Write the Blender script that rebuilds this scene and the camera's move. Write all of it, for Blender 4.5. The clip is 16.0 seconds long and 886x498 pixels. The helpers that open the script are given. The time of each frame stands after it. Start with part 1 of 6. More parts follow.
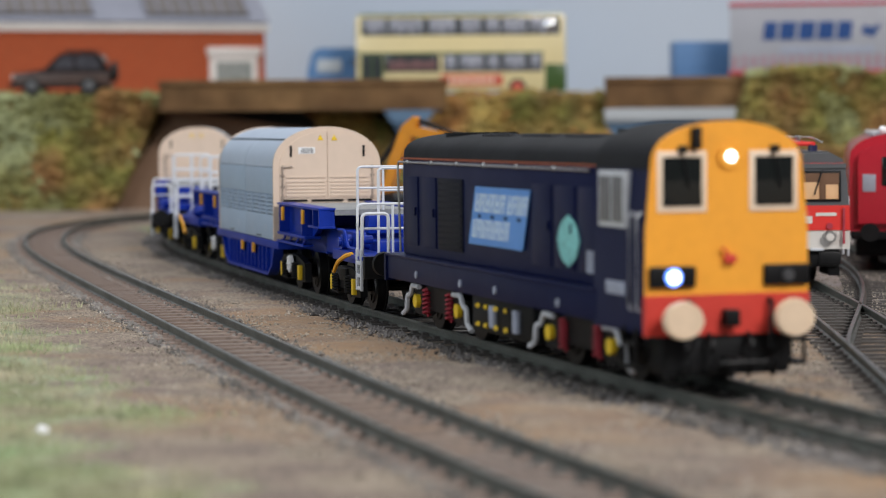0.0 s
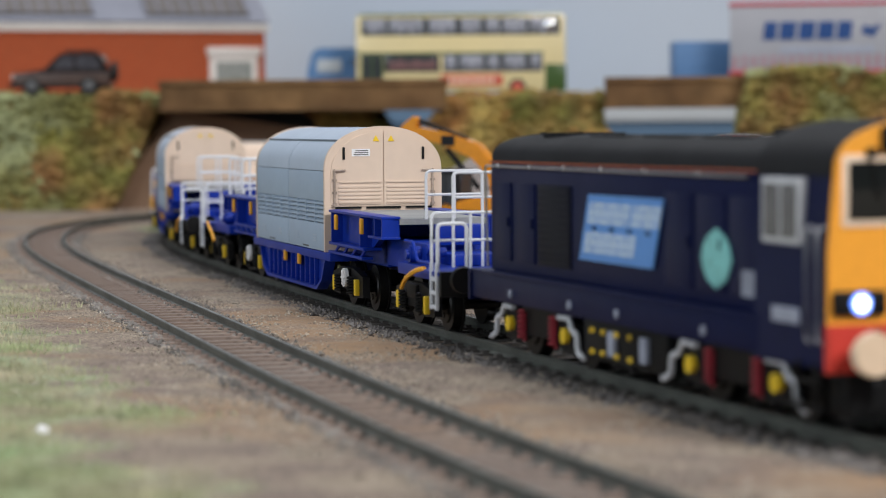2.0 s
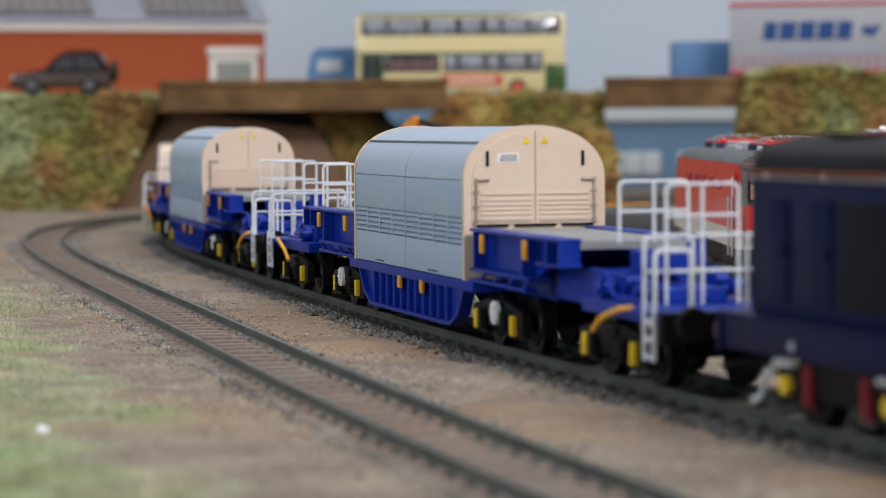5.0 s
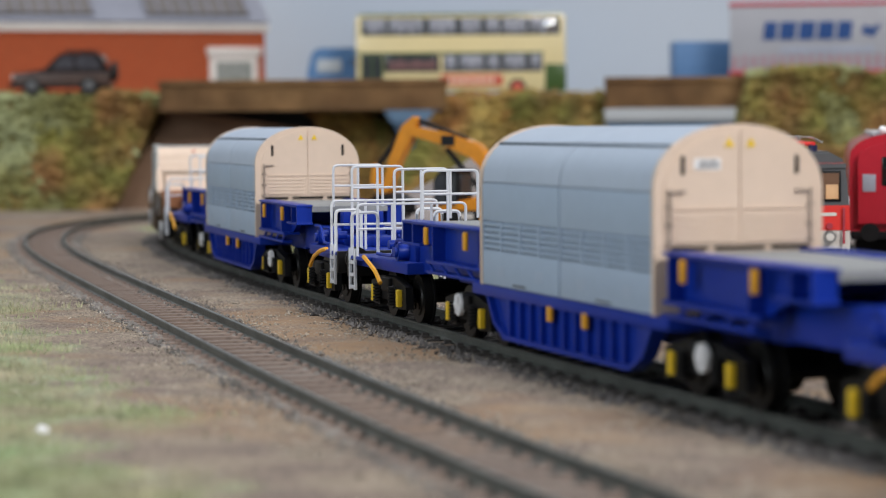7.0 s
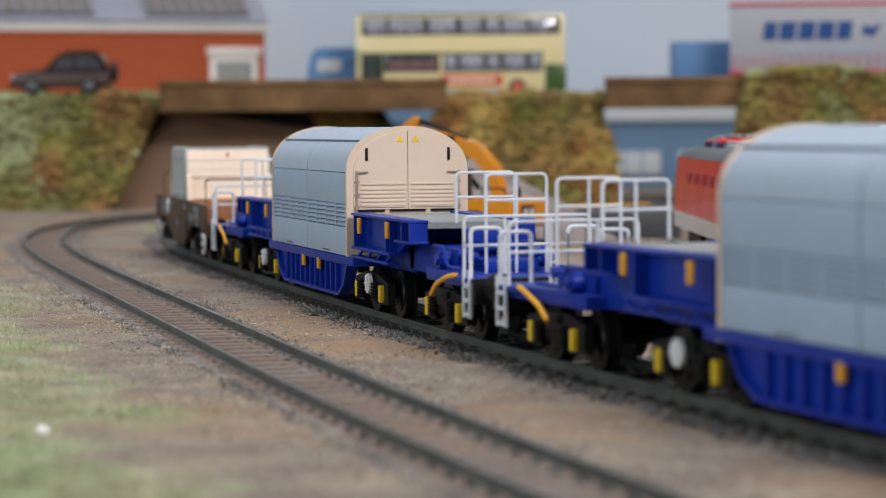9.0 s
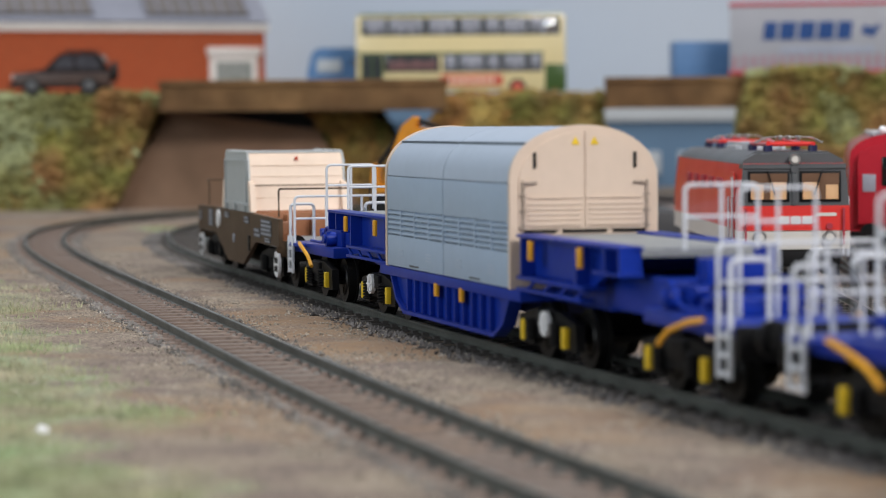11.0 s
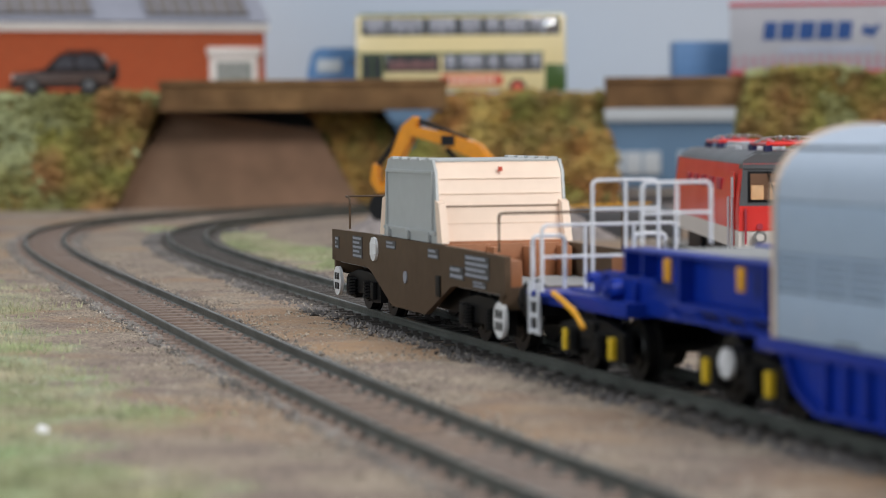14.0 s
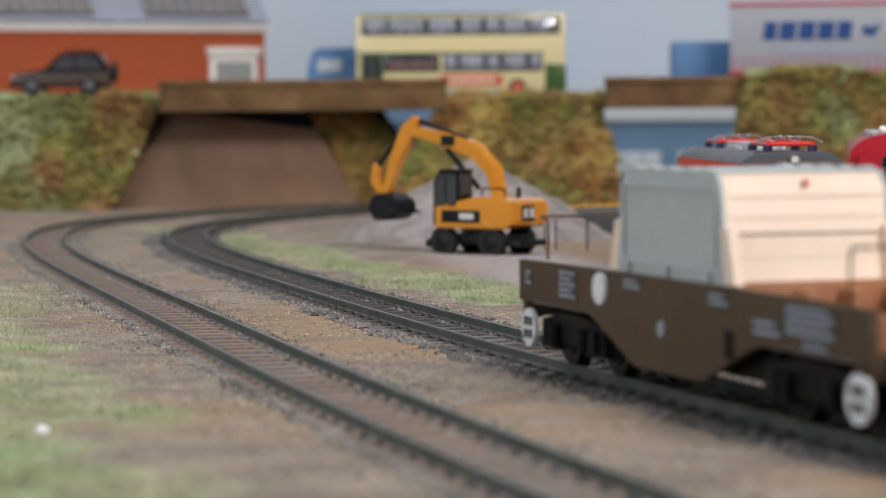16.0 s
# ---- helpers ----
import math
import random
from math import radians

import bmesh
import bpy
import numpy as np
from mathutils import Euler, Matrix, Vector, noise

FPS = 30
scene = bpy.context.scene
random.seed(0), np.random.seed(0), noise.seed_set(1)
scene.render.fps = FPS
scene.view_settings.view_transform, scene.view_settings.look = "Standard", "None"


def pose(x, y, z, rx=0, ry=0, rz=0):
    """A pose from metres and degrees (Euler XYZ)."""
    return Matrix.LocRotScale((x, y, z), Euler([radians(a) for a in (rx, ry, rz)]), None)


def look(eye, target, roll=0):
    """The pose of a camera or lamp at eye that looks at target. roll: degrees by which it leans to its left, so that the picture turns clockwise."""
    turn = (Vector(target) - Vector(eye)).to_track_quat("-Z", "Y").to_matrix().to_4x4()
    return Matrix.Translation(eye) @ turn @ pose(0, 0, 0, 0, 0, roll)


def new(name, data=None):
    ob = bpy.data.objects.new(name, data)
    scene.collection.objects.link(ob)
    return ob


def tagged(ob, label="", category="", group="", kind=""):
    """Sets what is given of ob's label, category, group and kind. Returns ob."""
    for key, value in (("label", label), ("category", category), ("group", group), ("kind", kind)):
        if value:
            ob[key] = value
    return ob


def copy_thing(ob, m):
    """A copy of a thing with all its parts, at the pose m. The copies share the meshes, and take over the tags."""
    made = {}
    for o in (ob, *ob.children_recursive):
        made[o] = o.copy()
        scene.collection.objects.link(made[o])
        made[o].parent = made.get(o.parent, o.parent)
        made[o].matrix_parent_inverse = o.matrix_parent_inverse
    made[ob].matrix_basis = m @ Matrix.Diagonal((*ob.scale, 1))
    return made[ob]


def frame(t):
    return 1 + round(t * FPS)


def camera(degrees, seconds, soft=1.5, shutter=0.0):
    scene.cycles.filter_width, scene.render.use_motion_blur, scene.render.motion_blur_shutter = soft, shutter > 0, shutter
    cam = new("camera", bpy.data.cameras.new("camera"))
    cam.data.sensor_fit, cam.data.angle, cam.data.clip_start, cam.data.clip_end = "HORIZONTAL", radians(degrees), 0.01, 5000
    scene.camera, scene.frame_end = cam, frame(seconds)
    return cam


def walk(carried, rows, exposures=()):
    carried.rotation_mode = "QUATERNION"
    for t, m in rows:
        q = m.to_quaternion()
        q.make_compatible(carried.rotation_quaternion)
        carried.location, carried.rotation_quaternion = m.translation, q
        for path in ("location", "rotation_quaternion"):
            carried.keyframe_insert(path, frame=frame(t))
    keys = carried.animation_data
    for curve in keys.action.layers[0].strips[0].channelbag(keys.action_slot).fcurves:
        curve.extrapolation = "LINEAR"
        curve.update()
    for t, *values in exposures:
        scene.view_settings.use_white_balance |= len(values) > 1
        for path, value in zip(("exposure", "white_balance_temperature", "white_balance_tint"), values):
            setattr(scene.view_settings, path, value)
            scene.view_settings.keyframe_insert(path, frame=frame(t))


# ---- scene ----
# ---- camera ----
cam = camera(20.85, 16.0, soft=1.0)
cam.data.dof.use_dof = True
cam.data.dof.focus_distance = 0.655
cam.data.dof.aperture_fstop = 23.0
EYE = Vector((0.0, 0.0, 0.05012))
AIM = look(EYE, EYE + Vector((0, math.cos(0.05143), -math.sin(0.05143))), -0.438)
walk(cam, [(0.0, AIM), (16.0, AIM)], [(0.0, -0.24), (16.0, -0.24)])

# ---- light: a room with two ceiling panels and an unseen fill added at the side ----
world = bpy.data.worlds.new("room_air")
scene.world = world
world.use_nodes = True
world.node_tree.nodes["Background"].inputs[0].default_value = (0.72, 0.86, 1.0, 1)
world.node_tree.nodes["Background"].inputs[1].default_value = 0.3


def area(name, at, target, sx, sy, watts, colour):
    d = bpy.data.lights.new(name, "AREA")
    d.shape, d.size, d.size_y, d.energy, d.color = "RECTANGLE", sx, sy, watts, colour
    ob = new(name, d)
    ob.matrix_world = look(at, target)
    return ob


area("ceiling_lamp", (1.0, -0.85, 1.25), (0.0, 0.8, 0.0), 0.9, 0.5, 46, (1.0, 0.985, 0.965))
area("ceiling_lamp", (-0.3, 1.15, 1.5), (-0.05, 1.3, 0.0), 1.6, 0.9, 20, (0.97, 0.98, 1.0))
# Fill lamp added at the left to brighten the train's left-facing sides.
area("window_light", (-1.42, -0.55, 0.62), (0.05, 0.65, 0.02), 1.7, 0.9, 21, (0.86, 0.94, 1.0))


# ---- materials ----
def mat(name, colour, rough=0.5, metal=0.0, vary=0.12, scale=300.0, bump=0.0, coarse=None, coat=0.0, second=None, spread=0.5, spec=0.5):
    """A surface with grain at two sizes; second: a colour mixed in by patches."""
    m = bpy.data.materials.new(name)
    m.use_nodes = True
    nt = m.node_tree
    b = nt.nodes["Principled BSDF"]
    b.inputs["Roughness"].default_value, b.inputs["Metallic"].default_value = rough, metal
    b.inputs["Coat Weight"].default_value = coat
    b.inputs["Specular IOR Level"].default_value = spec
    co = nt.nodes.new("ShaderNodeTexCoord")
    n1, n2 = nt.nodes.new("ShaderNodeTexNoise"), nt.nodes.new("ShaderNodeTexNoise")
    n1.inputs["Scale"].default_value, n1.inputs["Detail"].default_value = scale, 4
    n2.inputs["Scale"].default_value, n2.inputs["Detail"].default_value = coarse or scale / 9, 3
    for n in (n1, n2):
        nt.links.new(co.outputs["Object"], n.inputs["Vector"])
    base = nt.nodes.new("ShaderNodeMix")
    base.data_type = "RGBA"
    base.inputs[6].default_value = (*colour, 1)
    base.inputs[7].default_value = (*(second or [c * (1 - vary) for c in colour]), 1)
    ramp = nt.nodes.new("ShaderNodeValToRGB")
    ramp.color_ramp.elements[0].position, ramp.color_ramp.elements[1].position = spread - 0.12, spread + 0.12
    nt.links.new(n2.outputs["Fac"], ramp.inputs["Fac"])
    nt.links.new(ramp.outputs["Color"], base.inputs[0])
    hv = nt.nodes.new("ShaderNodeHueSaturation")
    ma = nt.nodes.new("ShaderNodeMapRange")
    ma.inputs[1].default_value, ma.inputs[2].default_value = 0.25, 0.75
    ma.inputs[3].default_value, ma.inputs[4].default_value = 1 - vary, 1 + vary
    nt.links.new(n1.outputs["Fac"], ma.inputs[0])
    nt.links.new(ma.outputs[0], hv.inputs["Value"])
    nt.links.new(base.outputs[2], hv.inputs["Color"])
    nt.links.new(hv.outputs["Color"], b.inputs["Base Color"])
    rr = nt.nodes.new("ShaderNodeMapRange")
    rr.inputs[3].default_value, rr.inputs[4].default_value = max(rough - 0.08, 0.02), min(rough + 0.1, 1)
    nt.links.new(n2.outputs["Fac"], rr.inputs[0])
    nt.links.new(rr.outputs[0], b.inputs["Roughness"])
    if bump:
        bu = nt.nodes.new("ShaderNodeBump")
        bu.inputs["Strength"].default_value, bu.inputs["Distance"].default_value = min(bump, 1.0), 0.0006
        nt.links.new(n1.outputs["Fac"], bu.inputs["Height"])
        nt.links.new(bu.outputs["Normal"], b.inputs["Normal"])
    return m


def glow(name, colour, power):
    m = bpy.data.materials.new(name)
    m.use_nodes = True
    b = m.node_tree.nodes["Principled BSDF"]
    b.inputs["Base Color"].default_value = (*colour, 1)
    b.inputs["Emission Color"].default_value, b.inputs["Emission Strength"].default_value = (*colour, 1), power
    return m


NAVY = mat("navy_paint", (0.003, 0.0065, 0.044), 0.42, spec=0.16, vary=0.08, scale=500, bump=0.05)
ROOF_BLACK = mat("roof_black", (0.009, 0.0095, 0.012), 0.6, spec=0.22, vary=0.15, scale=500, bump=0.1)
YELLOW_END = mat("yellow_end_paint", (0.85, 0.36, 0.035), 0.42, vary=0.04, scale=400)
RED_BEAM = mat("red_buffer_beam", (0.6, 0.045, 0.03), 0.45, vary=0.06)
ORANGE_LINE = mat("orange_line", (0.30, 0.07, 0.03), 0.5)
CREAM_TRIM = mat("cream_trim", (0.80, 0.62, 0.47), 0.5, vary=0.04)
BUFFER_FACE = mat("buffer_face", (0.74, 0.56, 0.40), 0.5, vary=0.06)
BLACK = mat("black_plastic", (0.006, 0.006, 0.007), 0.45, spec=0.22, vary=0.2)
FRAME_BLACK = mat("frame_black", (0.007, 0.007, 0.008), 0.5, spec=0.22, vary=0.25, bump=0.1)
STEEL = mat("bright_steel", (0.5, 0.5, 0.5), 0.3, metal=0.9, vary=0.15)
SILVER = mat("silver_pipe_paint", (0.55, 0.56, 0.60), 0.4, vary=0.08)
YELLOW = mat("yellow_box", (0.78, 0.52, 0.02), 0.45, vary=0.08)
RED_SPRING = mat("red_spring", (0.38, 0.03, 0.05), 0.5)
LOGO_BLUE = mat("pale_blue_panel", (0.10, 0.28, 0.68), 0.4, vary=0.04)
LOGO_WHITE = mat("white_lettering", (0.55, 0.68, 0.85), 0.45, vary=0.04)
TEAL = mat("teal_emblem", (0.22, 0.58, 0.58), 0.45, vary=0.25, scale=900)
GREY_TEXT = mat("grey_lettering", (0.35, 0.38, 0.48), 0.5)
GRILLE = mat("dark_grille", (0.003, 0.004, 0.014), 0.5, spec=0.22, vary=0.1)
CHROME = mat("polished_chrome", (0.85, 0.85, 0.86), 0.1, metal=1.0, vary=0.03)
DULL_STEEL = mat("dull_steel", (0.22, 0.22, 0.23), 0.4, metal=0.6, vary=0.15)
DARK_GLASS = mat("dark_window", (0.01, 0.012, 0.012), 0.12, vary=0.1)
CAB_GLASS = mat("cab_side_window", (0.16, 0.16, 0.17), 0.15, vary=0.2, scale=120)
LAMP_WHITE = glow("headlight_glow", (0.85, 0.93, 1.0), 5)
LAMP_BLUE = glow("marker_glow", (0.12, 0.28, 1.0), 2.2)
BLUE = mat("royal_blue_paint", (0.006, 0.030, 0.30), 0.38, spec=0.22, vary=0.08, scale=400, bump=0.03)
# One grey cover: brighter roof and shaded side are put into two tones.
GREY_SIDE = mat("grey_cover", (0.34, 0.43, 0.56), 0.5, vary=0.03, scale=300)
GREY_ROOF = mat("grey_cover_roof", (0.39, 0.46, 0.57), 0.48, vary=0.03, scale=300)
SEAM = mat("dark_seam", (0.12, 0.15, 0.19), 0.6)
CREAM = mat("cream_door", (0.66, 0.52, 0.42), 0.5, vary=0.03)
CREAM_WARM = mat("cream_cover", (0.79, 0.62, 0.50), 0.5, vary=0.03)
FLASK_GREY = mat("pale_grey_sheet", (0.41, 0.43, 0.44), 0.5, vary=0.04, scale=300)
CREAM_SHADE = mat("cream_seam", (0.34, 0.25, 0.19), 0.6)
DECK_GREY = mat("grey_deck", (0.28, 0.29, 0.30), 0.65, vary=0.1, scale=700, bump=0.1)
WHITE_RAIL = mat("white_handrail", (0.62, 0.64, 0.69), 0.45, vary=0.04)
HOOK_YELLOW = mat("orange_yellow_hose", (0.80, 0.38, 0.02), 0.45)
DISC_WHITE = mat("white_disc", (0.78, 0.78, 0.80), 0.45)
BROWN = mat("brown_frame_paint", (0.09, 0.058, 0.036), 0.55, spec=0.22, vary=0.1, bump=0.05)
TAN = mat("tan_frame_inner", (0.33, 0.13, 0.055), 0.55, vary=0.15)
LABEL_GREY = mat("printed_panel", (0.30, 0.32, 0.38), 0.5)
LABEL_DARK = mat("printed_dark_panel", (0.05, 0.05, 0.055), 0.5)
RAIL_DARK = mat("weathered_rail_side", (0.105, 0.112, 0.10), 0.45, metal=0.2, vary=0.25, scale=600, bump=0.2)
RAIL_TOP = mat("rail_head", (0.17, 0.18, 0.17), 0.35, metal=0.6, vary=0.25, scale=500)
SLEEPER = mat("brown_sleeper", (0.26, 0.195, 0.165), 0.8, vary=0.3, scale=500, bump=0.4)
SLEEPER_DARK = mat("dark_sleeper", (0.085, 0.075, 0.07), 0.75, vary=0.3, scale=500, bump=0.4)
BALLAST = mat("dark_ballast", (0.17, 0.155, 0.15), 0.9, vary=0.45, scale=250, bump=0.5)
DULL_STONE = mat("dull_ballast", (0.23, 0.212, 0.198), 0.9, vary=0.5, scale=250, bump=0.4)
GRIT = mat("tan_grit", (0.42, 0.37, 0.31), 0.8, vary=0.5, scale=500, coarse=300, second=(0.20, 0.165, 0.135))
HEAP = mat("grey_gravel", (0.30, 0.26, 0.25), 0.9, vary=0.35, scale=900, bump=0.8)
GRASS = mat("static_grass", (0.30, 0.345, 0.19), 0.85, vary=0.35, scale=90, coarse=38, second=(0.43, 0.39, 0.28))
FOLIAGE = mat("foam_foliage", (0.165, 0.155, 0.035), 0.95, vary=0.5, scale=80, coarse=24, second=(0.22, 0.115, 0.04), bump=0.6, spread=0.54)
FOLIAGE_TAN = mat("tan_foam_foliage", (0.30, 0.22, 0.06), 0.95, vary=0.5, scale=90, coarse=30, second=(0.26, 0.12, 0.035), bump=0.6)
FOLIAGE_PALE = mat("pale_foam_foliage", (0.29, 0.31, 0.16), 0.95, vary=0.45, scale=70, coarse=20, second=(0.15, 0.14, 0.04), bump=0.6)
TIMBER = mat("timber_beam", (0.12, 0.065, 0.03), 0.8, spec=0.22, vary=0.35, scale=60, coarse=18, second=(0.19, 0.11, 0.05), bump=0.4)
WALL_BROWN = mat("brown_retaining_wall", (0.24, 0.135, 0.085), 0.85, vary=0.12, scale=80, coarse=8, second=(0.17, 0.10, 0.062), bump=0.15)
BRICK_ORANGE = mat("orange_brick", (0.40, 0.072, 0.018), 0.8, vary=0.12, scale=200, coarse=9, bump=0.2)
MORTAR = mat("pale_mortar", (0.38, 0.12, 0.05), 0.9)
FASCIA = mat("white_fascia", (0.72, 0.66, 0.62), 0.55, vary=0.05)
ROOF_GREY = mat("grey_roof_sheet", (0.27, 0.28, 0.34), 0.5, vary=0.06)
ROOF_LIGHT = mat("dull_roof_light", (0.17, 0.15, 0.145), 0.4, vary=0.15, scale=60)
WINDOW_GREY = mat("grey_window", (0.24, 0.26, 0.24), 0.2, vary=0.2, scale=60)
SKY_PAINT = mat("painted_sky", (0.46, 0.53, 0.63), 0.85, vary=0.02, scale=6, coarse=1.6, second=(0.55, 0.58, 0.64))
BUS_CREAM = mat("bus_cream", (0.74, 0.62, 0.34), 0.3, vary=0.04, coat=0.4)
BUS_GREEN = mat("bus_green", (0.05, 0.10, 0.025), 0.3, coat=0.4)
BUS_RED = mat("bus_red_advert", (0.60, 0.085, 0.045), 0.4)
BUS_GLASS = mat("bus_window", (0.05, 0.055, 0.06), 0.08, vary=0.2, scale=80)
BUS_INSIDE = mat("bus_seats", (0.17, 0.18, 0.22), 0.5, vary=0.4, scale=110)
# Opaque pane; its pale tone stands for sky showing through the bus.
BUS_PANE = mat("bus_pale_window", (0.37, 0.38, 0.44), 0.15, vary=0.22, scale=90)
BUS_SEAT = mat("bus_pink_seat", (0.26, 0.12, 0.12), 0.6, vary=0.4, scale=200)
TYRE = mat("tyre_rubber", (0.012, 0.012, 0.012), 0.75)
CAR_DARK = mat("car_dark_paint", (0.022, 0.016, 0.016), 0.22, spec=0.22, coat=0.5)
CAR_BROWN = mat("car_brown_lower", (0.065, 0.037, 0.03), 0.35)
CAR_GLASS = mat("car_window", (0.075, 0.075, 0.09), 0.12, vary=0.3, scale=120)
VAN_BLUE = mat("van_blue", (0.09, 0.20, 0.40), 0.5, vary=0.08, scale=30)
TRAILER_WHITE = mat("trailer_curtain", (0.36, 0.36, 0.40), 0.5, vary=0.05, scale=40)
TRAILER_RED = mat("trailer_red_trim", (0.50, 0.05, 0.07), 0.45)
TRAILER_BLUE = mat("trailer_blue_lettering", (0.006, 0.055, 0.22), 0.45)
WARE_BLUE = mat("warehouse_blue", (0.12, 0.21, 0.33), 0.7, vary=0.08, scale=20)
WARE_PALE = mat("warehouse_pale", (0.50, 0.53, 0.56), 0.7, vary=0.06, scale=20)
DIGGER = mat("digger_orange", (0.70, 0.27, 0.02), 0.22, vary=0.08, coat=0.8)
DIGGER_BLACK = mat("digger_black", (0.012, 0.012, 0.014), 0.4, spec=0.22)
LOCO_RED = mat("bright_red_paint", (0.68, 0.035, 0.03), 0.33, vary=0.04, coat=0.25)
LOCO_GREY = mat("dark_grey_paint", (0.085, 0.088, 0.095), 0.42, vary=0.06)
LOCO_PALE = mat("pale_grey_paint", (0.62, 0.58, 0.54), 0.42, vary=0.04)
CAB_WARM = mat("cab_interior", (0.70, 0.42, 0.22), 0.6, vary=0.25, scale=120)
DEEP_RED = mat("deep_red_paint", (0.42, 0.015, 0.03), 0.3, vary=0.05, coat=0.3)
WALL_PLAIN = mat("room_wall_paint", (0.26, 0.27, 0.28), 0.9, vary=0.03, scale=5)
BOARD = mat("baseboard_wood", (0.30, 0.20, 0.11), 0.7, vary=0.2, scale=20)


# ---- building blocks: millimetres in, metres out ----
def part(name, bm, material, parent=None, label="", smooth=True, mm=True):
    if mm:
        bmesh.ops.scale(bm, vec=(0.001, 0.001, 0.001), verts=bm.verts)
    me = bpy.data.meshes.new(name)
    bm.to_mesh(me)
    bm.free()
    me.materials.append(material)
    if smooth:
        me.shade_smooth()
        me.set_sharp_from_angle(angle=radians(38))
    ob = new(name, me)
    ob.parent = parent
    if label:
        ob["label"] = label
    return ob


def thing(name, label, category, group="", m=None):
    ob = tagged(new(name), label, category, group)
    ob.empty_display_size = 0.01
    if m is not None:
        ob.matrix_world = m
    return ob


def box(bm, x0, x1, y0, y1, z0, z1, bevel=0.0):
    r = bmesh.ops.create_cube(bm, size=1.0, matrix=Matrix.Translation(((x0 + x1) / 2, (y0 + y1) / 2, (z0 + z1) / 2)) @ Matrix.Diagonal((x1 - x0, y1 - y0, z1 - z0, 1)))
    if bevel:
        edges = list({e for v in r["verts"] for e in v.link_edges})
        bmesh.ops.bevel(bm, geom=edges, offset=bevel, segments=2, affect="EDGES", profile=0.6)
    return bm


def cyl(bm, a, b, r, n=14, r2=None):
    a, b = Vector(a), Vector(b)
    m = Matrix.Translation((a + b) / 2) @ (b - a).to_track_quat("Z", "Y").to_matrix().to_4x4()
    bmesh.ops.create_cone(bm, cap_ends=True, segments=n, radius1=r, radius2=r if r2 is None else r2, depth=(b - a).length, matrix=m)
    return bm


def tube(bm, pts, r, n=6):
    """A bent round bar along pts."""
    pts = [Vector(p) for p in pts]
    rings = []
    for i, p in enumerate(pts):
        d = (pts[min(i + 1, len(pts) - 1)] - pts[max(i - 1, 0)]).normalized()
        q = d.to_track_quat("Z", "Y")
        rings.append([bm.verts.new(p + q @ Vector((r * math.cos(6.2832 * k / n), r * math.sin(6.2832 * k / n), 0))) for k in range(n)])
    for a, b in zip(rings, rings[1:]):
        for k in range(n):
            bm.faces.new((a[k], a[(k + 1) % n], b[(k + 1) % n], b[k]))
    bm.faces.new(rings[0][::-1])
    bm.faces.new(rings[-1])
    return bm


def prism(bm, profile, a, b, axis="x"):
    """A flat outline swept from a to b. axis x: outline in (y, z); y: in (x, z); z: in (x, y)."""
    def at(p, t):
        return {"x": (t, p[0], p[1]), "y": (p[0], t, p[1]), "z": (p[0], p[1], t)}[axis]
    A = [bm.verts.new(at(p, a)) for p in profile]
    B = [bm.verts.new(at(p, b)) for p in profile]
    n = len(profile)
    for k in range(n):
        bm.faces.new((A[k], A[(k + 1) % n], B[(k + 1) % n], B[k]))
    bm.faces.new(A[::-1])
    bm.faces.new(B)
    bmesh.ops.recalc_face_normals(bm, faces=bm.faces)
    return bm


def fillet(pts, r=1.6, n=4):
    """Round the inner corners of a bar's path."""
    pts = [Vector(p) for p in pts]
    out = [pts[0]]
    for a, b, c in zip(pts, pts[1:], pts[2:]):
        u, v = (a - b), (c - b)
        d = min(r, u.length * 0.45, v.length * 0.45)
        p, q = b + u.normalized() * d, b + v.normalized() * d
        for k in range(n + 1):
            t = k / n
            out.append((1 - t) ** 2 * p + 2 * t * (1 - t) * b + t * t * q)
    return out + [pts[-1]]


def coil(bm, x, y, z0, z1, r, wire, turns=6):
    """A coil spring as one bent wire."""
    n = turns * 9
    return tube(bm, [(x + r * math.cos(6.2832 * k / 9), y + r * math.sin(6.2832 * k / 9), z0 + (z1 - z0) * k / n) for k in range(n + 1)], wire, 5)


def bm_():
    return bmesh.new()


def arch(half, base, spring, top, n=14):
    """The outline (y, z) of an arched end."""
    out = [(-half, base), (half, base)]
    for k in range(n + 1):
        a = math.pi * k / n
        out.append((half * math.cos(a), spring + (top - spring) * math.sin(a) ** 0.9))
    return out


# ---- the lines of the tracks ----
def line_points(coef, near, far, radius, turn, length):
    """A track's centre line, from behind the camera to under the bridge, by even steps of 2 mm."""
    d = np.polyder(coef)
    ys = np.arange(near, far, 0.001)
    xs = np.polyval(coef, ys - 0.8)
    h0 = np.polyval(d, near - 0.8)
    yb = np.arange(-1.3, near, 0.001)
    pts = [(np.polyval(coef, near - 0.8) + h0 * (y - near), y) for y in yb] + list(zip(xs, ys))
    x, y = pts[-1]
    h = math.atan(np.polyval(d, far - 0.8))
    gone = 0.0
    while gone < length:
        if h < turn:
            h += 0.001 / radius
        x, y, gone = x + 0.001 * math.sin(h), y + 0.001 * math.cos(h), gone + 0.001
        pts.append((x, y))
    pts = np.array(pts)
    s = np.concatenate([[0], np.cumsum(np.hypot(*np.diff(pts, axis=0).T))])
    s -= np.interp(0.05, pts[:len(yb) + len(ys), 1], s[:len(yb) + len(ys)])
    return pts, s


LINE_B = line_points([-0.66707, -0.374711, 0.691787, 0.581317, 0.066899, 0.061818, -0.267863, -0.049787], 0.30, 1.27, 0.45, 0.47, 0.42)
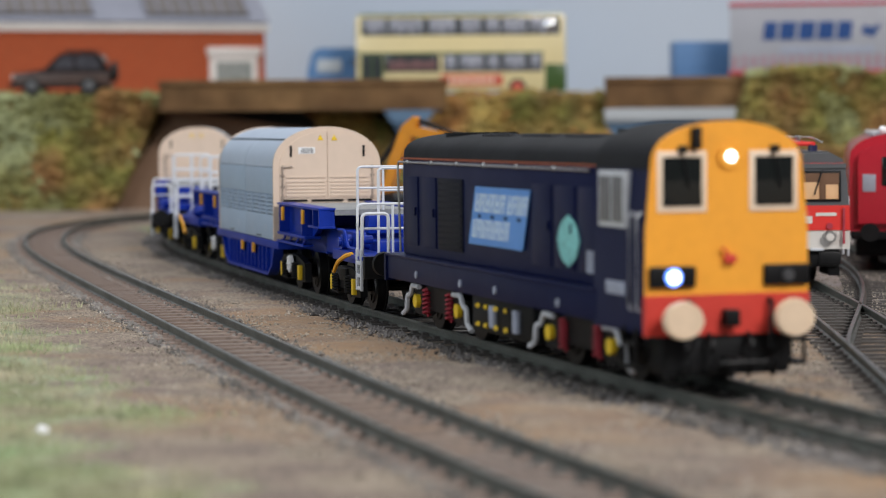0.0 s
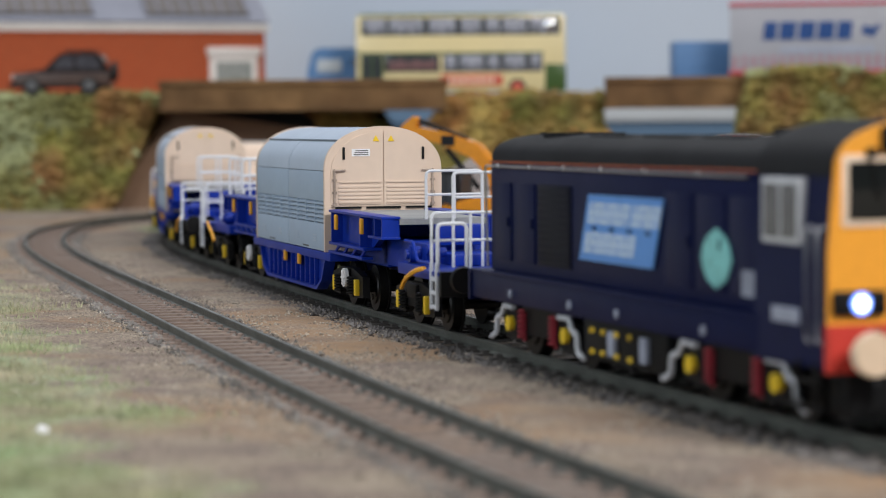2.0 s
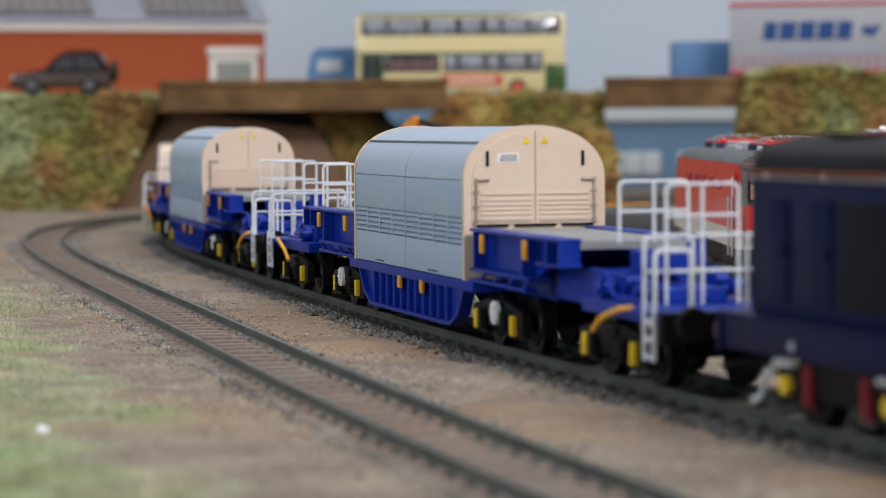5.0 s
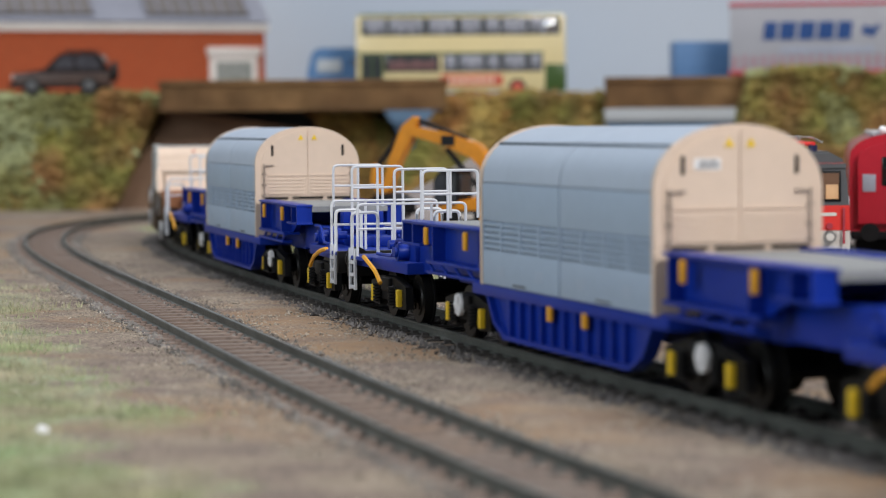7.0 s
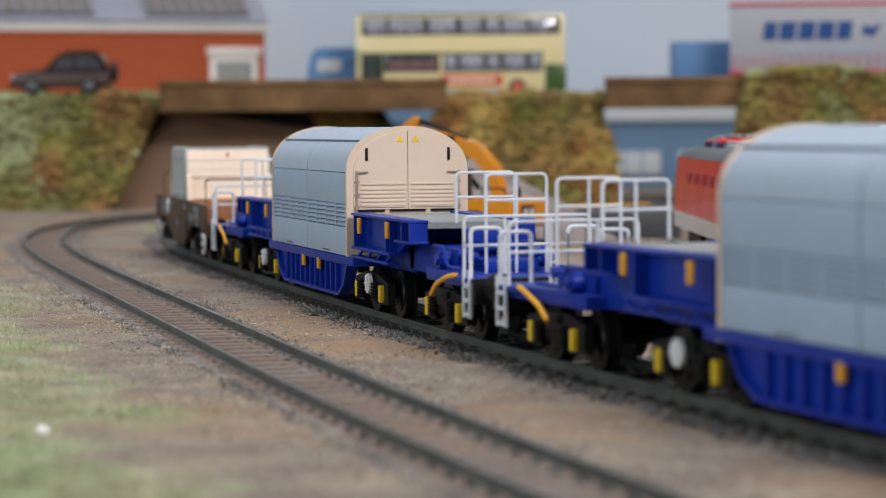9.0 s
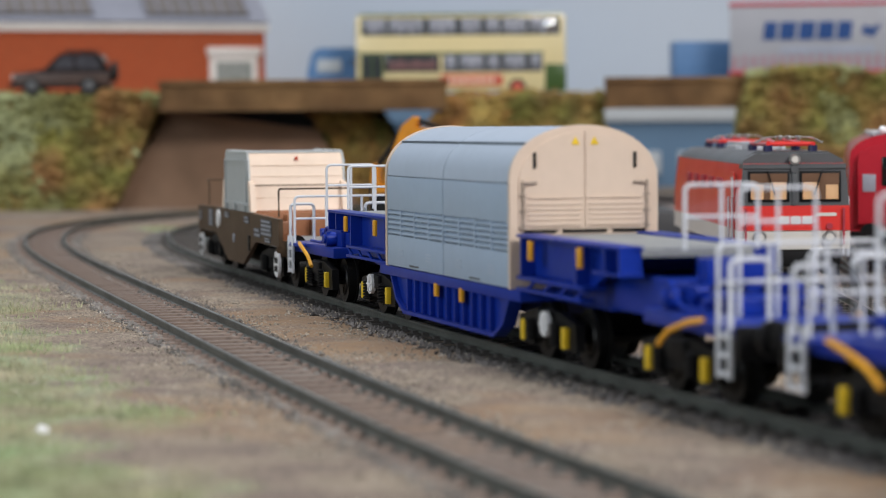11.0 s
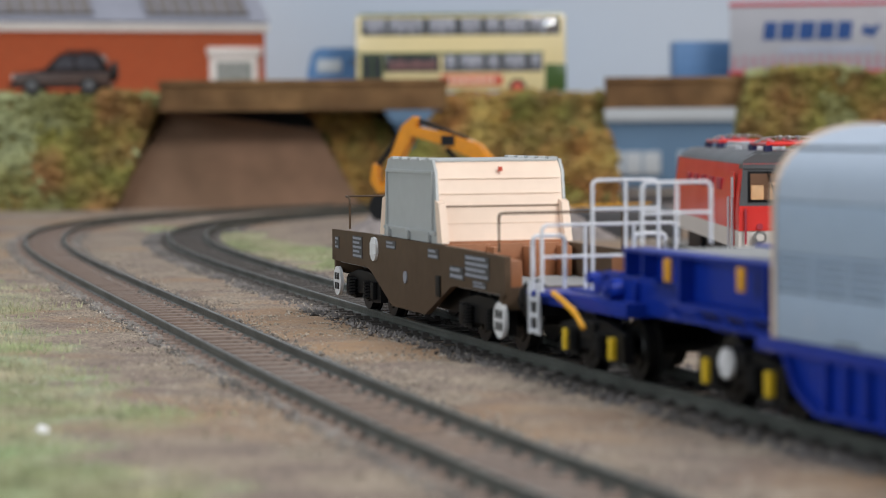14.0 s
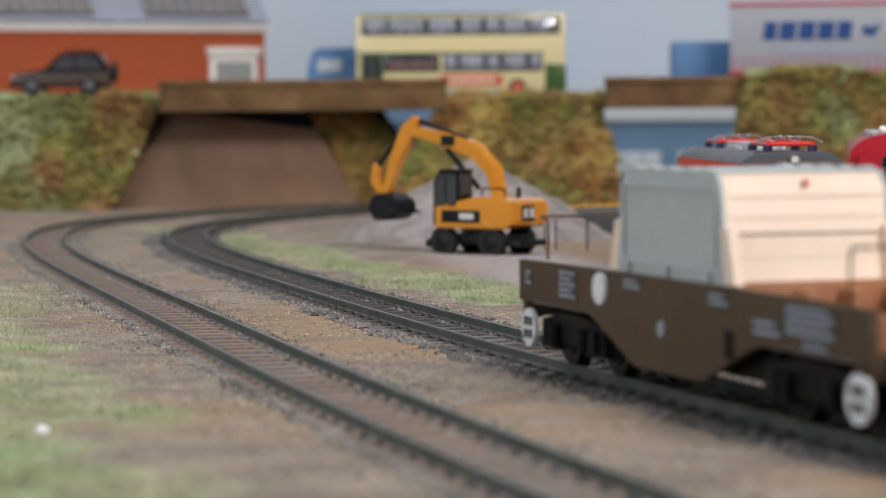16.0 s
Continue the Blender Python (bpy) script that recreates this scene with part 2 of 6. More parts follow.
LINE_A = line_points([0.106163, 0.138258, 0.393016, 0.168101, 0.024956, -0.270088, -0.111813], 0.24, 1.31, 0.42, 0.72, 0.40)


def on_line(line, s):
    pts, ss = line
    return Vector((np.interp(s, ss, pts[:, 0]), np.interp(s, ss, pts[:, 1]), 0.0))


def train_at(t):
    """How far along the line the train's mark stands at t seconds (the line counts up into the distance)."""
    u = (t - 8) / 8
    return 0.368853 + u * (-0.509425 + u * (-0.115207 + u * (0.038968 + u * (0.006648 + u * -0.016165))))


def riding(s, half):
    """The pose of a vehicle whose two pivots, half a base each way, sit on the line."""
    a, b = on_line(LINE_B, s - half), on_line(LINE_B, s + half)
    d = (a - b).normalized()
    return Matrix.Translation((a + b) / 2) @ Matrix.Rotation(math.atan2(d.y, d.x), 4, "Z")


# ---- setting ----
def rail_mesh(line, s0, s1, off, step=0.008):
    """One rail: head, web and foot swept along the line."""
    prof = [(-1.1, -2.5), (1.1, -2.5), (1.0, -2.2), (0.3, -1.9), (0.3, -0.85), (0.52, -0.65), (0.52, -0.08), (0.42, 0), (-0.42, 0), (-0.52, -0.08), (-0.52, -0.65), (-0.3, -0.85), (-0.3, -1.9), (-1.0, -2.2)]
    bm = bm_()
    rings = []
    for s in np.arange(s0, s1 + step / 2, step):
        p, q = on_line(line, s), on_line(line, s + 0.001)
        d = (q - p).normalized()
        n = Vector((d.y, -d.x, 0))
        rings.append([bm.verts.new(p + n * (off + a / 1000) + Vector((0, 0, b / 1000))) for a, b in prof])
    for a, b in zip(rings, rings[1:]):
        for k in range(len(prof)):
            bm.faces.new((a[k], a[(k + 1) % len(prof)], b[(k + 1) % len(prof)], b[k]))
    bm.faces.new(rings[0])
    bm.faces.new(rings[-1][::-1])
    bmesh.ops.recalc_face_normals(bm, faces=bm.faces)
    return bm


def sleeper_mesh(name, material):
    bm = bm_()
    box(bm, -14.5, 14.5, -1.3, 1.3, -4.2, -2.35, 0.2)
    for side in (-8.6, 8.6):
        for k in (-1, 1):
            box(bm, side + k * 1.9 - 0.75, side + k * 1.9 + 0.75, -0.9, 0.9, -2.6, -1.75)
    ob = part(name, bm, material, smooth=False)
    me = ob.data
    bpy.data.objects.remove(ob)
    return me


def track(name, label, line, s0, s1, sleeper, gap):
    t = tagged(new(name), label, "railway track", "model railway tracks", "structure")
    for off in (-0.0086, 0.0086):
        r = part("rail", rail_mesh(line, s0, s1, off), RAIL_DARK, t, mm=False)
        r.data.materials.append(RAIL_TOP)
        for f in r.data.polygons:
            if f.normal.z > 0.9 and f.center.z > -0.0003:
                f.material_index = 1
    rnd = random.Random(7)
    for s in np.arange(s0, s1, gap):
        p, q = on_line(line, s), on_line(line, s + 0.001)
        o = new("sleeper", sleeper)
        o.parent = t
        o.matrix_world = Matrix.Translation(p + Vector((0, 0, rnd.uniform(-0.0002, 0.0001)))) @ Matrix.Rotation(math.atan2(q.y - p.y, q.x - p.x) - math.pi / 2 + rnd.uniform(-0.015, 0.015), 4, "Z")
    return t


def smooth_line(knots):
    """A line through a few knots (x, y), near to far."""
    k = np.array(knots)
    c = np.polyfit(k[:, 1], k[:, 0], min(4, len(k) - 1))
    ys = np.arange(k[0, 1], k[-1, 1], 0.001)
    pts = np.stack([np.polyval(c, ys), ys], 1)
    s = np.concatenate([[0], np.cumsum(np.hypot(*np.diff(pts, axis=0).T))])
    return pts, s


LINE_C = smooth_line([(0.088, 0.33), (0.094, 0.45), (0.1015, 0.56), (0.1065, 0.65), (0.1088, 0.75), (0.1088, 0.90), (0.109, 1.1)])
LINE_D = smooth_line([(0.1005, 0.545), (0.115, 0.62), (0.133, 0.71), (0.149, 0.82), (0.158, 0.95), (0.160, 1.1)])


def near_line(line, x, y):
    pts = line[0]
    return float(np.min(np.hypot(pts[::6, 0] - x, pts[::6, 1] - y)))


def grassy(x, y):
    """How much grass grows here, 0 to 1."""
    w = noise.noise(Vector((x * 22, y * 22, 1.0))) * 0.022 + noise.noise(Vector((x * 70, y * 70, 4.0))) * 0.016
    edge = -0.034 - (y - 0.367) * 0.245
    left = (edge - x + w) / 0.045 if y < 1.2 else -1
    mid = -0.036 - (y - 0.86) * 0.30
    strip = (0.020 - abs(x - mid - 0.016) + w * 0.7) / 0.012 if 0.70 < y < 1.28 else -1
    return max(0.0, min(1.0, max(left, strip)))


def ground_material():
    """Tan earth with grit, rust stains, dark ballast by one track and painted turf under the grass; parted by the ground's own paint layers."""
    m = mat("tan_earth", (0.270, 0.217, 0.167), 0.95, vary=0.7, scale=900, coarse=55, second=(0.185, 0.142, 0.120), bump=1.0)
    nt = m.node_tree
    b = nt.nodes["Principled BSDF"]
    src = b.inputs["Base Color"].links[0].from_socket
    for layer, colour in (("turf", (0.36, 0.38, 0.24)), ("ballast", (0.185, 0.170, 0.160)), ("rust", (0.31, 0.195, 0.11)), ("pale", (0.34, 0.29, 0.285))):
        at = nt.nodes.new("ShaderNodeAttribute")
        at.attribute_name = layer
        n = nt.nodes.new("ShaderNodeTexNoise")
        n.inputs["Scale"].default_value, n.inputs["Detail"].default_value = 260, 5
        co = nt.nodes.new("ShaderNodeTexCoord")
        nt.links.new(co.outputs["Object"], n.inputs["Vector"])
        add = nt.nodes.new("ShaderNodeMath")
        add.operation = "MULTIPLY_ADD"
        add.inputs[1].default_value = 1.1
        nt.links.new(n.outputs["Fac"], add.inputs[0])
        add.inputs[2].default_value = -0.36 if layer == "turf" else -0.55
        sm = nt.nodes.new("ShaderNodeMath")
        sm.operation, sm.use_clamp = "ADD", True
        nt.links.new(at.outputs["Fac"], sm.inputs[0])
        gate = nt.nodes.new("ShaderNodeMath")
        gate.operation, gate.use_clamp = "MULTIPLY", True
        nt.links.new(add.outputs[0], sm.inputs[1])
        nt.links.new(sm.outputs[0], gate.inputs[0])
        up = nt.nodes.new("ShaderNodeMath")
        up.operation, up.use_clamp = "MULTIPLY", True
        up.inputs[1].default_value = 4.0
        nt.links.new(at.outputs["Fac"], up.inputs[0])
        nt.links.new(up.outputs[0], gate.inputs[1])
        mix = nt.nodes.new("ShaderNodeMix")
        mix.data_type = "RGBA"
        nt.links.new(gate.outputs[0], mix.inputs[0])
        nt.links.new(src, mix.inputs[6])
        mix.inputs[7].default_value = (*colour, 1)
        if layer == "turf":
            patch = nt.nodes.new("ShaderNodeTexNoise")
            patch.inputs["Scale"].default_value, patch.inputs["Detail"].default_value = 34, 6
            nt.links.new(co.outputs["Object"], patch.inputs["Vector"])
            tones = nt.nodes.new("ShaderNodeValToRGB")
            tones.color_ramp.elements[0].position, tones.color_ramp.elements[0].color = 0.36, (0.25, 0.36, 0.16, 1)
            tones.color_ramp.elements[1].position, tones.color_ramp.elements[1].color = 0.66, (0.42, 0.42, 0.31, 1)
            for place, tone in ((0.46, (0.36, 0.45, 0.27, 1)), (0.55, (0.33, 0.35, 0.20, 1))):
                tones.color_ramp.elements.new(place).color = tone
            nt.links.new(patch.outputs["Fac"], tones.inputs["Fac"])
            nt.links.new(tones.outputs["Color"], mix.inputs[7])
        src = mix.outputs[2]
    nt.links.new(src, b.inputs["Base Color"])
    return m


def ground():
    xs = np.concatenate([np.linspace(-1.6, -0.36, 12), np.linspace(-0.34, 0.34, 230), np.linspace(0.36, 1.6, 12)])
    ys = np.concatenate([np.linspace(-1.2, 0.16, 12), 0.18 * (1.7 / 0.18) ** np.linspace(0, 1, 330), np.linspace(1.75, 2.3, 6)])
    verts, layers = [], {k: [] for k in ("turf", "ballast", "rust", "pale")}
    for y in ys:
        for x in xs:
            v = Vector((x, y, 0))
            inside = -0.36 < x < 0.36 and 0.17 < y < 1.72
            a, b = near_line(LINE_A, x, y), near_line(LINE_B, x, y)
            c = min(near_line(LINE_C, x, y), near_line(LINE_D, x, y)) if y < 1.15 else 1
            bump = (noise.noise(v * 30) * 0.0006 + noise.noise(v * 180) * 0.0004 + noise.noise(v * 600) * 0.00022) if inside else 0
            d = min(a, b, c)
            z = -0.0030 + bump * (0.4 if d < 0.016 else 1.0)
            if d > 0.018:
                z += min((d - 0.018) / 0.02, 1) * 0.0008
            verts.append((x, y, z))
            layers["turf"].append(grassy(x, y) if inside else 0.0)
            w = noise.noise(v * 60) * 0.006
            layers["ballast"].append(max(0.0, min(1.0, max((0.0185 + w - b) / 0.008, (0.017 + w - a) / 0.010 * 0.5, (0.017 + w - c) / 0.008 * 0.6))) if inside else 0.0)
            layers["rust"].append(max(0.0, min(0.75, noise.noise(v * 13 + Vector((3, 0, 0))) * 1.3 + noise.noise(v * 55) * 0.5 + (0.3 * max(0.0, min(1.0, (0.06 - b) / 0.03)) if y < 0.62 else 0.0))) if inside else 0.0)
            grey = (0.035 - abs(x - 0.03 + (y - 0.9) * 0.12)) / 0.02 if 0.74 < y < 1.1 else -1
            layers["pale"].append(max(0.0, min(0.9, max(grey, (x - 0.118) / 0.01 if y > 0.6 else -1))) if inside else 0.0)
    nx = len(xs)
    faces = [(j * nx + i, j * nx + i + 1, (j + 1) * nx + i + 1, (j + 1) * nx + i) for j in range(len(ys) - 1) for i in range(nx - 1)]
    me = bpy.data.meshes.new("ground")
    me.from_pydata(verts, [], faces)
    for k, vals in layers.items():
        at = me.attributes.new(k, "FLOAT", "POINT")
        at.data.foreach_set("value", vals)
    me.shade_smooth()
    me.materials.append(ground_material())
    return tagged(new("ground", me), "sandy tan scenic ground with rust stains and grassy patches", "ground", kind="structure")


def scatter(name, label, category, material, spots, size, tall=False, seed=3):
    """Many loose chips or blades as one mesh. spots: (x, y, z)."""
    rnd = random.Random(seed)
    verts, faces = [], []
    for x, y, z in spots:
        k = len(verts)
        s = size * rnd.uniform(0.5, 1.4)
        a = rnd.uniform(0, 6.28)
        if tall:
            w, h = s * 0.16, s
            dx, dy = math.cos(a) * w, math.sin(a) * w
            lx, ly = rnd.uniform(-0.45, 0.45) * s, rnd.uniform(-0.45, 0.45) * s
            verts += [(x - dx, y - dy, z), (x + dx, y + dy, z), (x + lx * 0.5 + dx * 0.7, y + ly * 0.5 + dy * 0.7, z + h * 0.6), (x + lx, y + ly, z + h)]
            faces += [(k, k + 1, k + 2), (k, k + 2, k + 3)]
        else:
            top = rnd.uniform(0.5, 0.9) * s
            ring = [(x + s * rnd.uniform(0.5, 0.8) * math.cos(a + i * 1.571), y + s * rnd.uniform(0.5, 0.8) * math.sin(a + i * 1.571), z + rnd.uniform(0.05, 0.3) * s) for i in range(4)]
            verts += ring + [(x + rnd.uniform(-0.2, 0.2) * s, y + rnd.uniform(-0.2, 0.2) * s, z + top), (x, y, z - 0.4 * s)]
            for i in range(4):
                faces += [(k + i, k + (i + 1) % 4, k + 4), (k + (i + 1) % 4, k + i, k + 5)]
    me = bpy.data.meshes.new(name)
    me.from_pydata(verts, [], faces)
    me.materials.append(material)
    return tagged(new(name, me), label, category, kind="stuff")


def clump_bank(name, label, outline, material, extra, seed, lumps=1500):
    """A scenic bank: a rough solid under a coat of foam clumps. outline: (x0, x1, y_front, y_back, z_top, lean_left, lean_right)."""
    x0, x1, y0, y1, zt, ll, lr = outline
    rnd = random.Random(seed)
    t = thing(name, label, "embankment")
    nx, nz = 60, 26
    grid, bm = [], bm_()
    path = [(0, k / 15) for k in range(16)] + [((k + 1) / 10, 1) for k in range(10)]
    for u in range(nx + 1):
        row = []
        for back, up in path:
            f = u / nx
            xa, xb = x0 + ll * (1 - up), x1 - lr * (1 - up)
            x = xa + (xb - xa) * f
            z = -0.006 + (zt + 0.006) * up
            y = y0 + (y1 - y0) * back - (1 - up) ** 1.6 * 0.035
            v = Vector((x, y, z))
            k = noise.noise(v * 28 + Vector((seed, 0, 0))) * 0.009 + noise.noise(v * 90) * 0.004
            row.append(bm.verts.new((x + k * 0.4, y - k - 0.0, z + (k * 0.5 if up > 0.2 else 0))))
        grid.append(row)
    for a, b in zip(grid, grid[1:]):
        for k in range(len(path) - 1):
            bm.faces.new((a[k], b[k], b[k + 1], a[k + 1]))
    bm.faces.new([grid[0][k] for k in range(len(path))][::-1])
    bm.faces.new([grid[-1][k] for k in range(len(path))])
    bmesh.ops.recalc_face_normals(bm, faces=bm.faces)
    spots = []
    for _ in range(lumps):
        a, k = rnd.randrange(nx), rnd.randrange(len(path) - 6)
        p = grid[a][k].co.lerp(grid[a + 1][k + 1].co, rnd.random())
        spots.append((p.x, p.y, p.z))
    part("bank_core", bm, material, t, mm=False)
    pale = [s for s in spots if noise.noise(Vector(s) * 26 + Vector((0, seed, 0))) > 0.02 + 0.2 * rnd.random()]
    for nm, sp, m in (("foam_clump", [s for s in spots if s not in pale], material), ("pale_clump", pale, extra)):
        c = scatter(nm, "", "", m, [(a, b - 0.001, c) for a, b, c in sp], 0.0055, seed=seed)
        c.parent = t
    return t


def setting():
    ground()
    brown, dark = sleeper_mesh("sleeper", SLEEPER), sleeper_mesh("sleeper", SLEEPER_DARK)
    track("track_1", "disused track with dark rails and brown sleepers", LINE_A, 0.10, 1.68, brown, 0.0098)
    track("track_2", "running track with dark rails on grey ballast", LINE_B, -0.15, 1.66, dark, 0.0098)
    track("track_3", "siding with dark rails on pinkish gravel", LINE_C, 0.0, 0.72, dark, 0.0098)
    track("track_4", "turnout branch with dark rails on pinkish gravel", LINE_D, 0.0, 0.52, dark, 0.0098)
    rnd = random.Random(11)
    chips, dull, grit, blades = [], [], [], []
    while len(chips) < 9000:
        s = rnd.uniform(0.2, 1.25)
        p, q = on_line(LINE_B, s), on_line(LINE_B, s + 0.001)
        d = (q - p).normalized()
        off = rnd.choice((-1, 1)) * rnd.triangular(0.0125, 0.0215, 0.0155)
        if rnd.random() < 0.12:
            off *= 0.4
        chips.append((p.x + d.y * off, p.y - d.x * off, -0.0034 + rnd.uniform(0, 0.0006)))
    while len(dull) < 5200:
        s = rnd.uniform(0.3, 1.2)
        p, q = on_line(LINE_A, s), on_line(LINE_A, s + 0.001)
        d = (q - p).normalized()
        off = rnd.choice((-1, 1)) * (rnd.triangular(0.0115, 0.0175, 0.013) if rnd.random() < 0.75 else rnd.uniform(0.0055, 0.0078))
        dull.append((p.x + d.y * off, p.y - d.x * off, -0.0031 + rnd.uniform(0, 0.0004)))
    while len(grit) < 42000:
        y = 0.3 + 0.85 * rnd.random() ** 0.8
        x = rnd.uniform(-0.19, 0.19) * y
        if min(near_line(LINE_A, x, y), near_line(LINE_B, x, y), near_line(LINE_C, x, y)) > 0.013 and (noise.noise(Vector((x * 40, y * 40, 9))) > -0.15 or rnd.random() < 0.3):
            grit.append((x, y, -0.0027))
    while len(blades) < 60000:
        y = rnd.uniform(0.24, 1.25)
        x = rnd.uniform(-0.2, 0.06) * (y if y > 0.5 else 0.5)
        if rnd.random() < grassy(x, y) ** 1.3 * 0.9 * (0.45 + 1.1 * max(0.0, noise.noise(Vector((x * 60, y * 60, 7))) + 0.35)) and min(near_line(LINE_A, x, y), near_line(LINE_B, x, y)) > 0.016:
            blades.append((x, y, -0.0028))
    scatter("ballast", "dark grey loose ballast chips beside the running track", "ballast", BALLAST, chips, 0.0011, seed=1)
    scatter("ballast", "dull grey stones along the disused track", "ballast", DULL_STONE, dull, 0.0009, seed=6)
    scatter("grit", "fine tan and white grit on the ground", "gravel", GRIT, grit, 0.00044, seed=2)
    scatter("grass", "short pale green static grass", "grass", GRASS, blades, 0.0015, tall=True, seed=4)

    # room, baseboard and painted sky
    bm = bm_()
    box(bm, -1600, 1600, -1200, 2300, -40, -8)
    tagged(part("baseboard", bm, BOARD), "wooden layout baseboard", "baseboard", kind="structure")
    bm = bm_()
    prof = [(-1500, -20), (1500, -20), (1500, 700), (-1500, 700)]
    prism(bm, prof, 2150, 2160, "y")
    tagged(part("backdrop", bm, SKY_PAINT), "painted pale blue grey sky board", "backdrop", kind="structure")
    for nm, b in (("wall_north", (-2000, 2000, 2500, 2600, -900, 1700)), ("wall_south", (-2000, 2000, -2100, -2000, -900, 1700)), ("wall_east", (2000, 2100, -2100, 2600, -900, 1700)), ("wall_west", (-2100, -2000, -2100, 2600, -900, 1700)), ("floor", (-2100, 2100, -2100, 2600, -1000, -900)), ("ceiling", (-2100, 2100, -2100, 2600, 1700, 1760))):
        tagged(part(nm, box(bm_(), *b), WALL_PLAIN), "plain pale grey painted room surface", nm.split("_")[0], kind="structure")
    # Window frame added out of view; no lamp shines through it.
    frame_ = tagged(new("window_1"), "wide white window frame added out of view on the room wall", "window", kind="structure")
    for b in ((-1680, 680, 30, 90), (-1680, 680, 1410, 1470), (-1680, -1620, 90, 1410), (620, 680, 90, 1410)):
        part("window_frame", box(bm_(), b[0], b[1], -2002, -1945, b[2], b[3], 6), FASCIA, frame_)


# ---- running gear ----
def wheelset(parent, x, r, material=STEEL):
    """An axle with two flanged wheels, its middle at (x, 0, r) of the bogie."""
    bm = bm_()
    cyl(bm, (0, -13, 0), (0, 13, 0), 1.1, 8)
    for k in (-1, 1):
        cyl(bm, (0, k * 7.2, 0), (0, k * 9.6, 0), r, 24)
        cyl(bm, (0, k * 6.8, 0), (0, k * 7.3, 0), r + 0.7, 24)
        cyl(bm, (0, k * 9.5, 0), (0, k * 10.0, 0), r * 0.72, 20, r * 0.66)
        for a in range(4):
            c, s = math.cos(a * 1.571) * r * 0.45, math.sin(a * 1.571) * r * 0.45
            cyl(bm, (c, k * 9.9, s), (c, k * 10.25, s), r * 0.14, 8)
    ob = part("wheelset", bm, material, parent, "dark steel wheels on an axle")
    ob.matrix_basis = Matrix.Translation((x / 1000, 0, r / 1000))
    return ob


RUST = mat("rusty_buffer", (0.11, 0.05, 0.04), 0.6, vary=0.3)
WHEEL = mat("wheel_steel", (0.012, 0.0115, 0.011), 0.4, metal=0.5, vary=0.2)
GEAR = []


def bogie(parent, x, base, r, dress):
    """A two-axle bogie under its vehicle; dress adds the side parts."""
    bm = bm_()
    for k in (-1, 1):
        prof = [(-base / 2 - 5, 3.8), (-base / 2 - 4.5, 9.4), (-base / 4, 11.3), (base / 4, 11.3), (base / 2 + 4.5, 9.4), (base / 2 + 5, 3.8), (base / 2 - 3.6, 3.4), (base / 4 - 0.5, 5.2), (-base / 4 + 0.5, 5.2), (-base / 2 + 3.6, 3.4)]
        prism(bm, prof, k * 12.2, k * 14.2, "y")
    box(bm, -4, 4, -12.5, 12.5, 6, 10)
    b = part("bogie", bm, FRAME_BLACK, parent, "black bogie")
    b.matrix_basis = Matrix.Translation((x / 1000, 0, 0))
    for k in (-1, 1):
        w = wheelset(b, k * base / 2, r, WHEEL)
        GEAR.append((w, k * base / 2, r))
    dress(b, base)
    return b


def buffer(parent, x, y, z, way, head, material, label, oval=1.0):
    bm = bm_()
    cyl(bm, (x, y, z), (x + way * 4.5, y, z), 1.7, 12)
    part("buffer_shank", bm, FRAME_BLACK, parent)
    bm = bm_()
    cyl(bm, (x + way * 4.5, y, z), (x + way * 5.9, y, z), head, 28, head * 0.93)
    bmesh.ops.scale(bm, vec=(1, oval, 1), space=Matrix.Translation((-x, -y, -z)), verts=bm.verts)
    part("buffer_head", bm, material, parent, label)


def hook(parent, x, way):
    bm = bm_()
    box(bm, min(x, x + way * 7), max(x, x + way * 7), -1.2, 1.2, 5.2, 6.6, 0.2)
    tube(bm, fillet([(x + way * 7, -5, 6), (x + way * 8.5, -5, 6), (x + way * 8.5, 5, 6), (x + way * 7, 5, 6)], 0.8), 0.5)
    part("coupling", bm, BLACK, parent, "black tension coupling")


# ---- the diesel locomotive ----
def loco_dress(b, base):
    for k in (-1, 1):
        for e in (-1, 1):
            bm = bm_()
            cyl(bm, (e * base / 2, k * 14.0, 7), (e * base / 2, k * 15.7, 7), 1.65, 18)
            part("axlebox_cover", bm, YELLOW, b, "yellow axlebox cover")
            bm = bm_()
            coil(bm, e * (base / 2 - 7.5), k * 14.9, 4.0, 10.4, 0.85, 0.34)
            part("spring", bm, RED_SPRING, b, "dark red coil spring")
            bm = bm_()
            prof = fillet([(e * (base / 2 - 3), k * 15.4, 10.6), (e * (base / 2 + 3), k * 15.4, 10.8), (e * (base / 2 + 4.6), k * 15.4, 8.4), (e * (base / 2 + 7.5), k * 15.4, 8.0), (e * (base / 2 + 8), k * 15.4, 4.4), (e * (base / 2 + 11.5), k * 15.4, 3.2)], 0.8)
            tube(bm, prof, 0.62)
            part("sand_pipe", bm, SILVER, b, "silver sanding pipe")
            bm = bm_()
            box(bm, e * base / 2 - 3.1, e * base / 2 + 3.1, min(k * 13.6, k * 14.6), max(k * 13.6, k * 14.6), 4.6, 9.6, 0.3)
            part("axle_guard", bm, FRAME_BLACK, b)


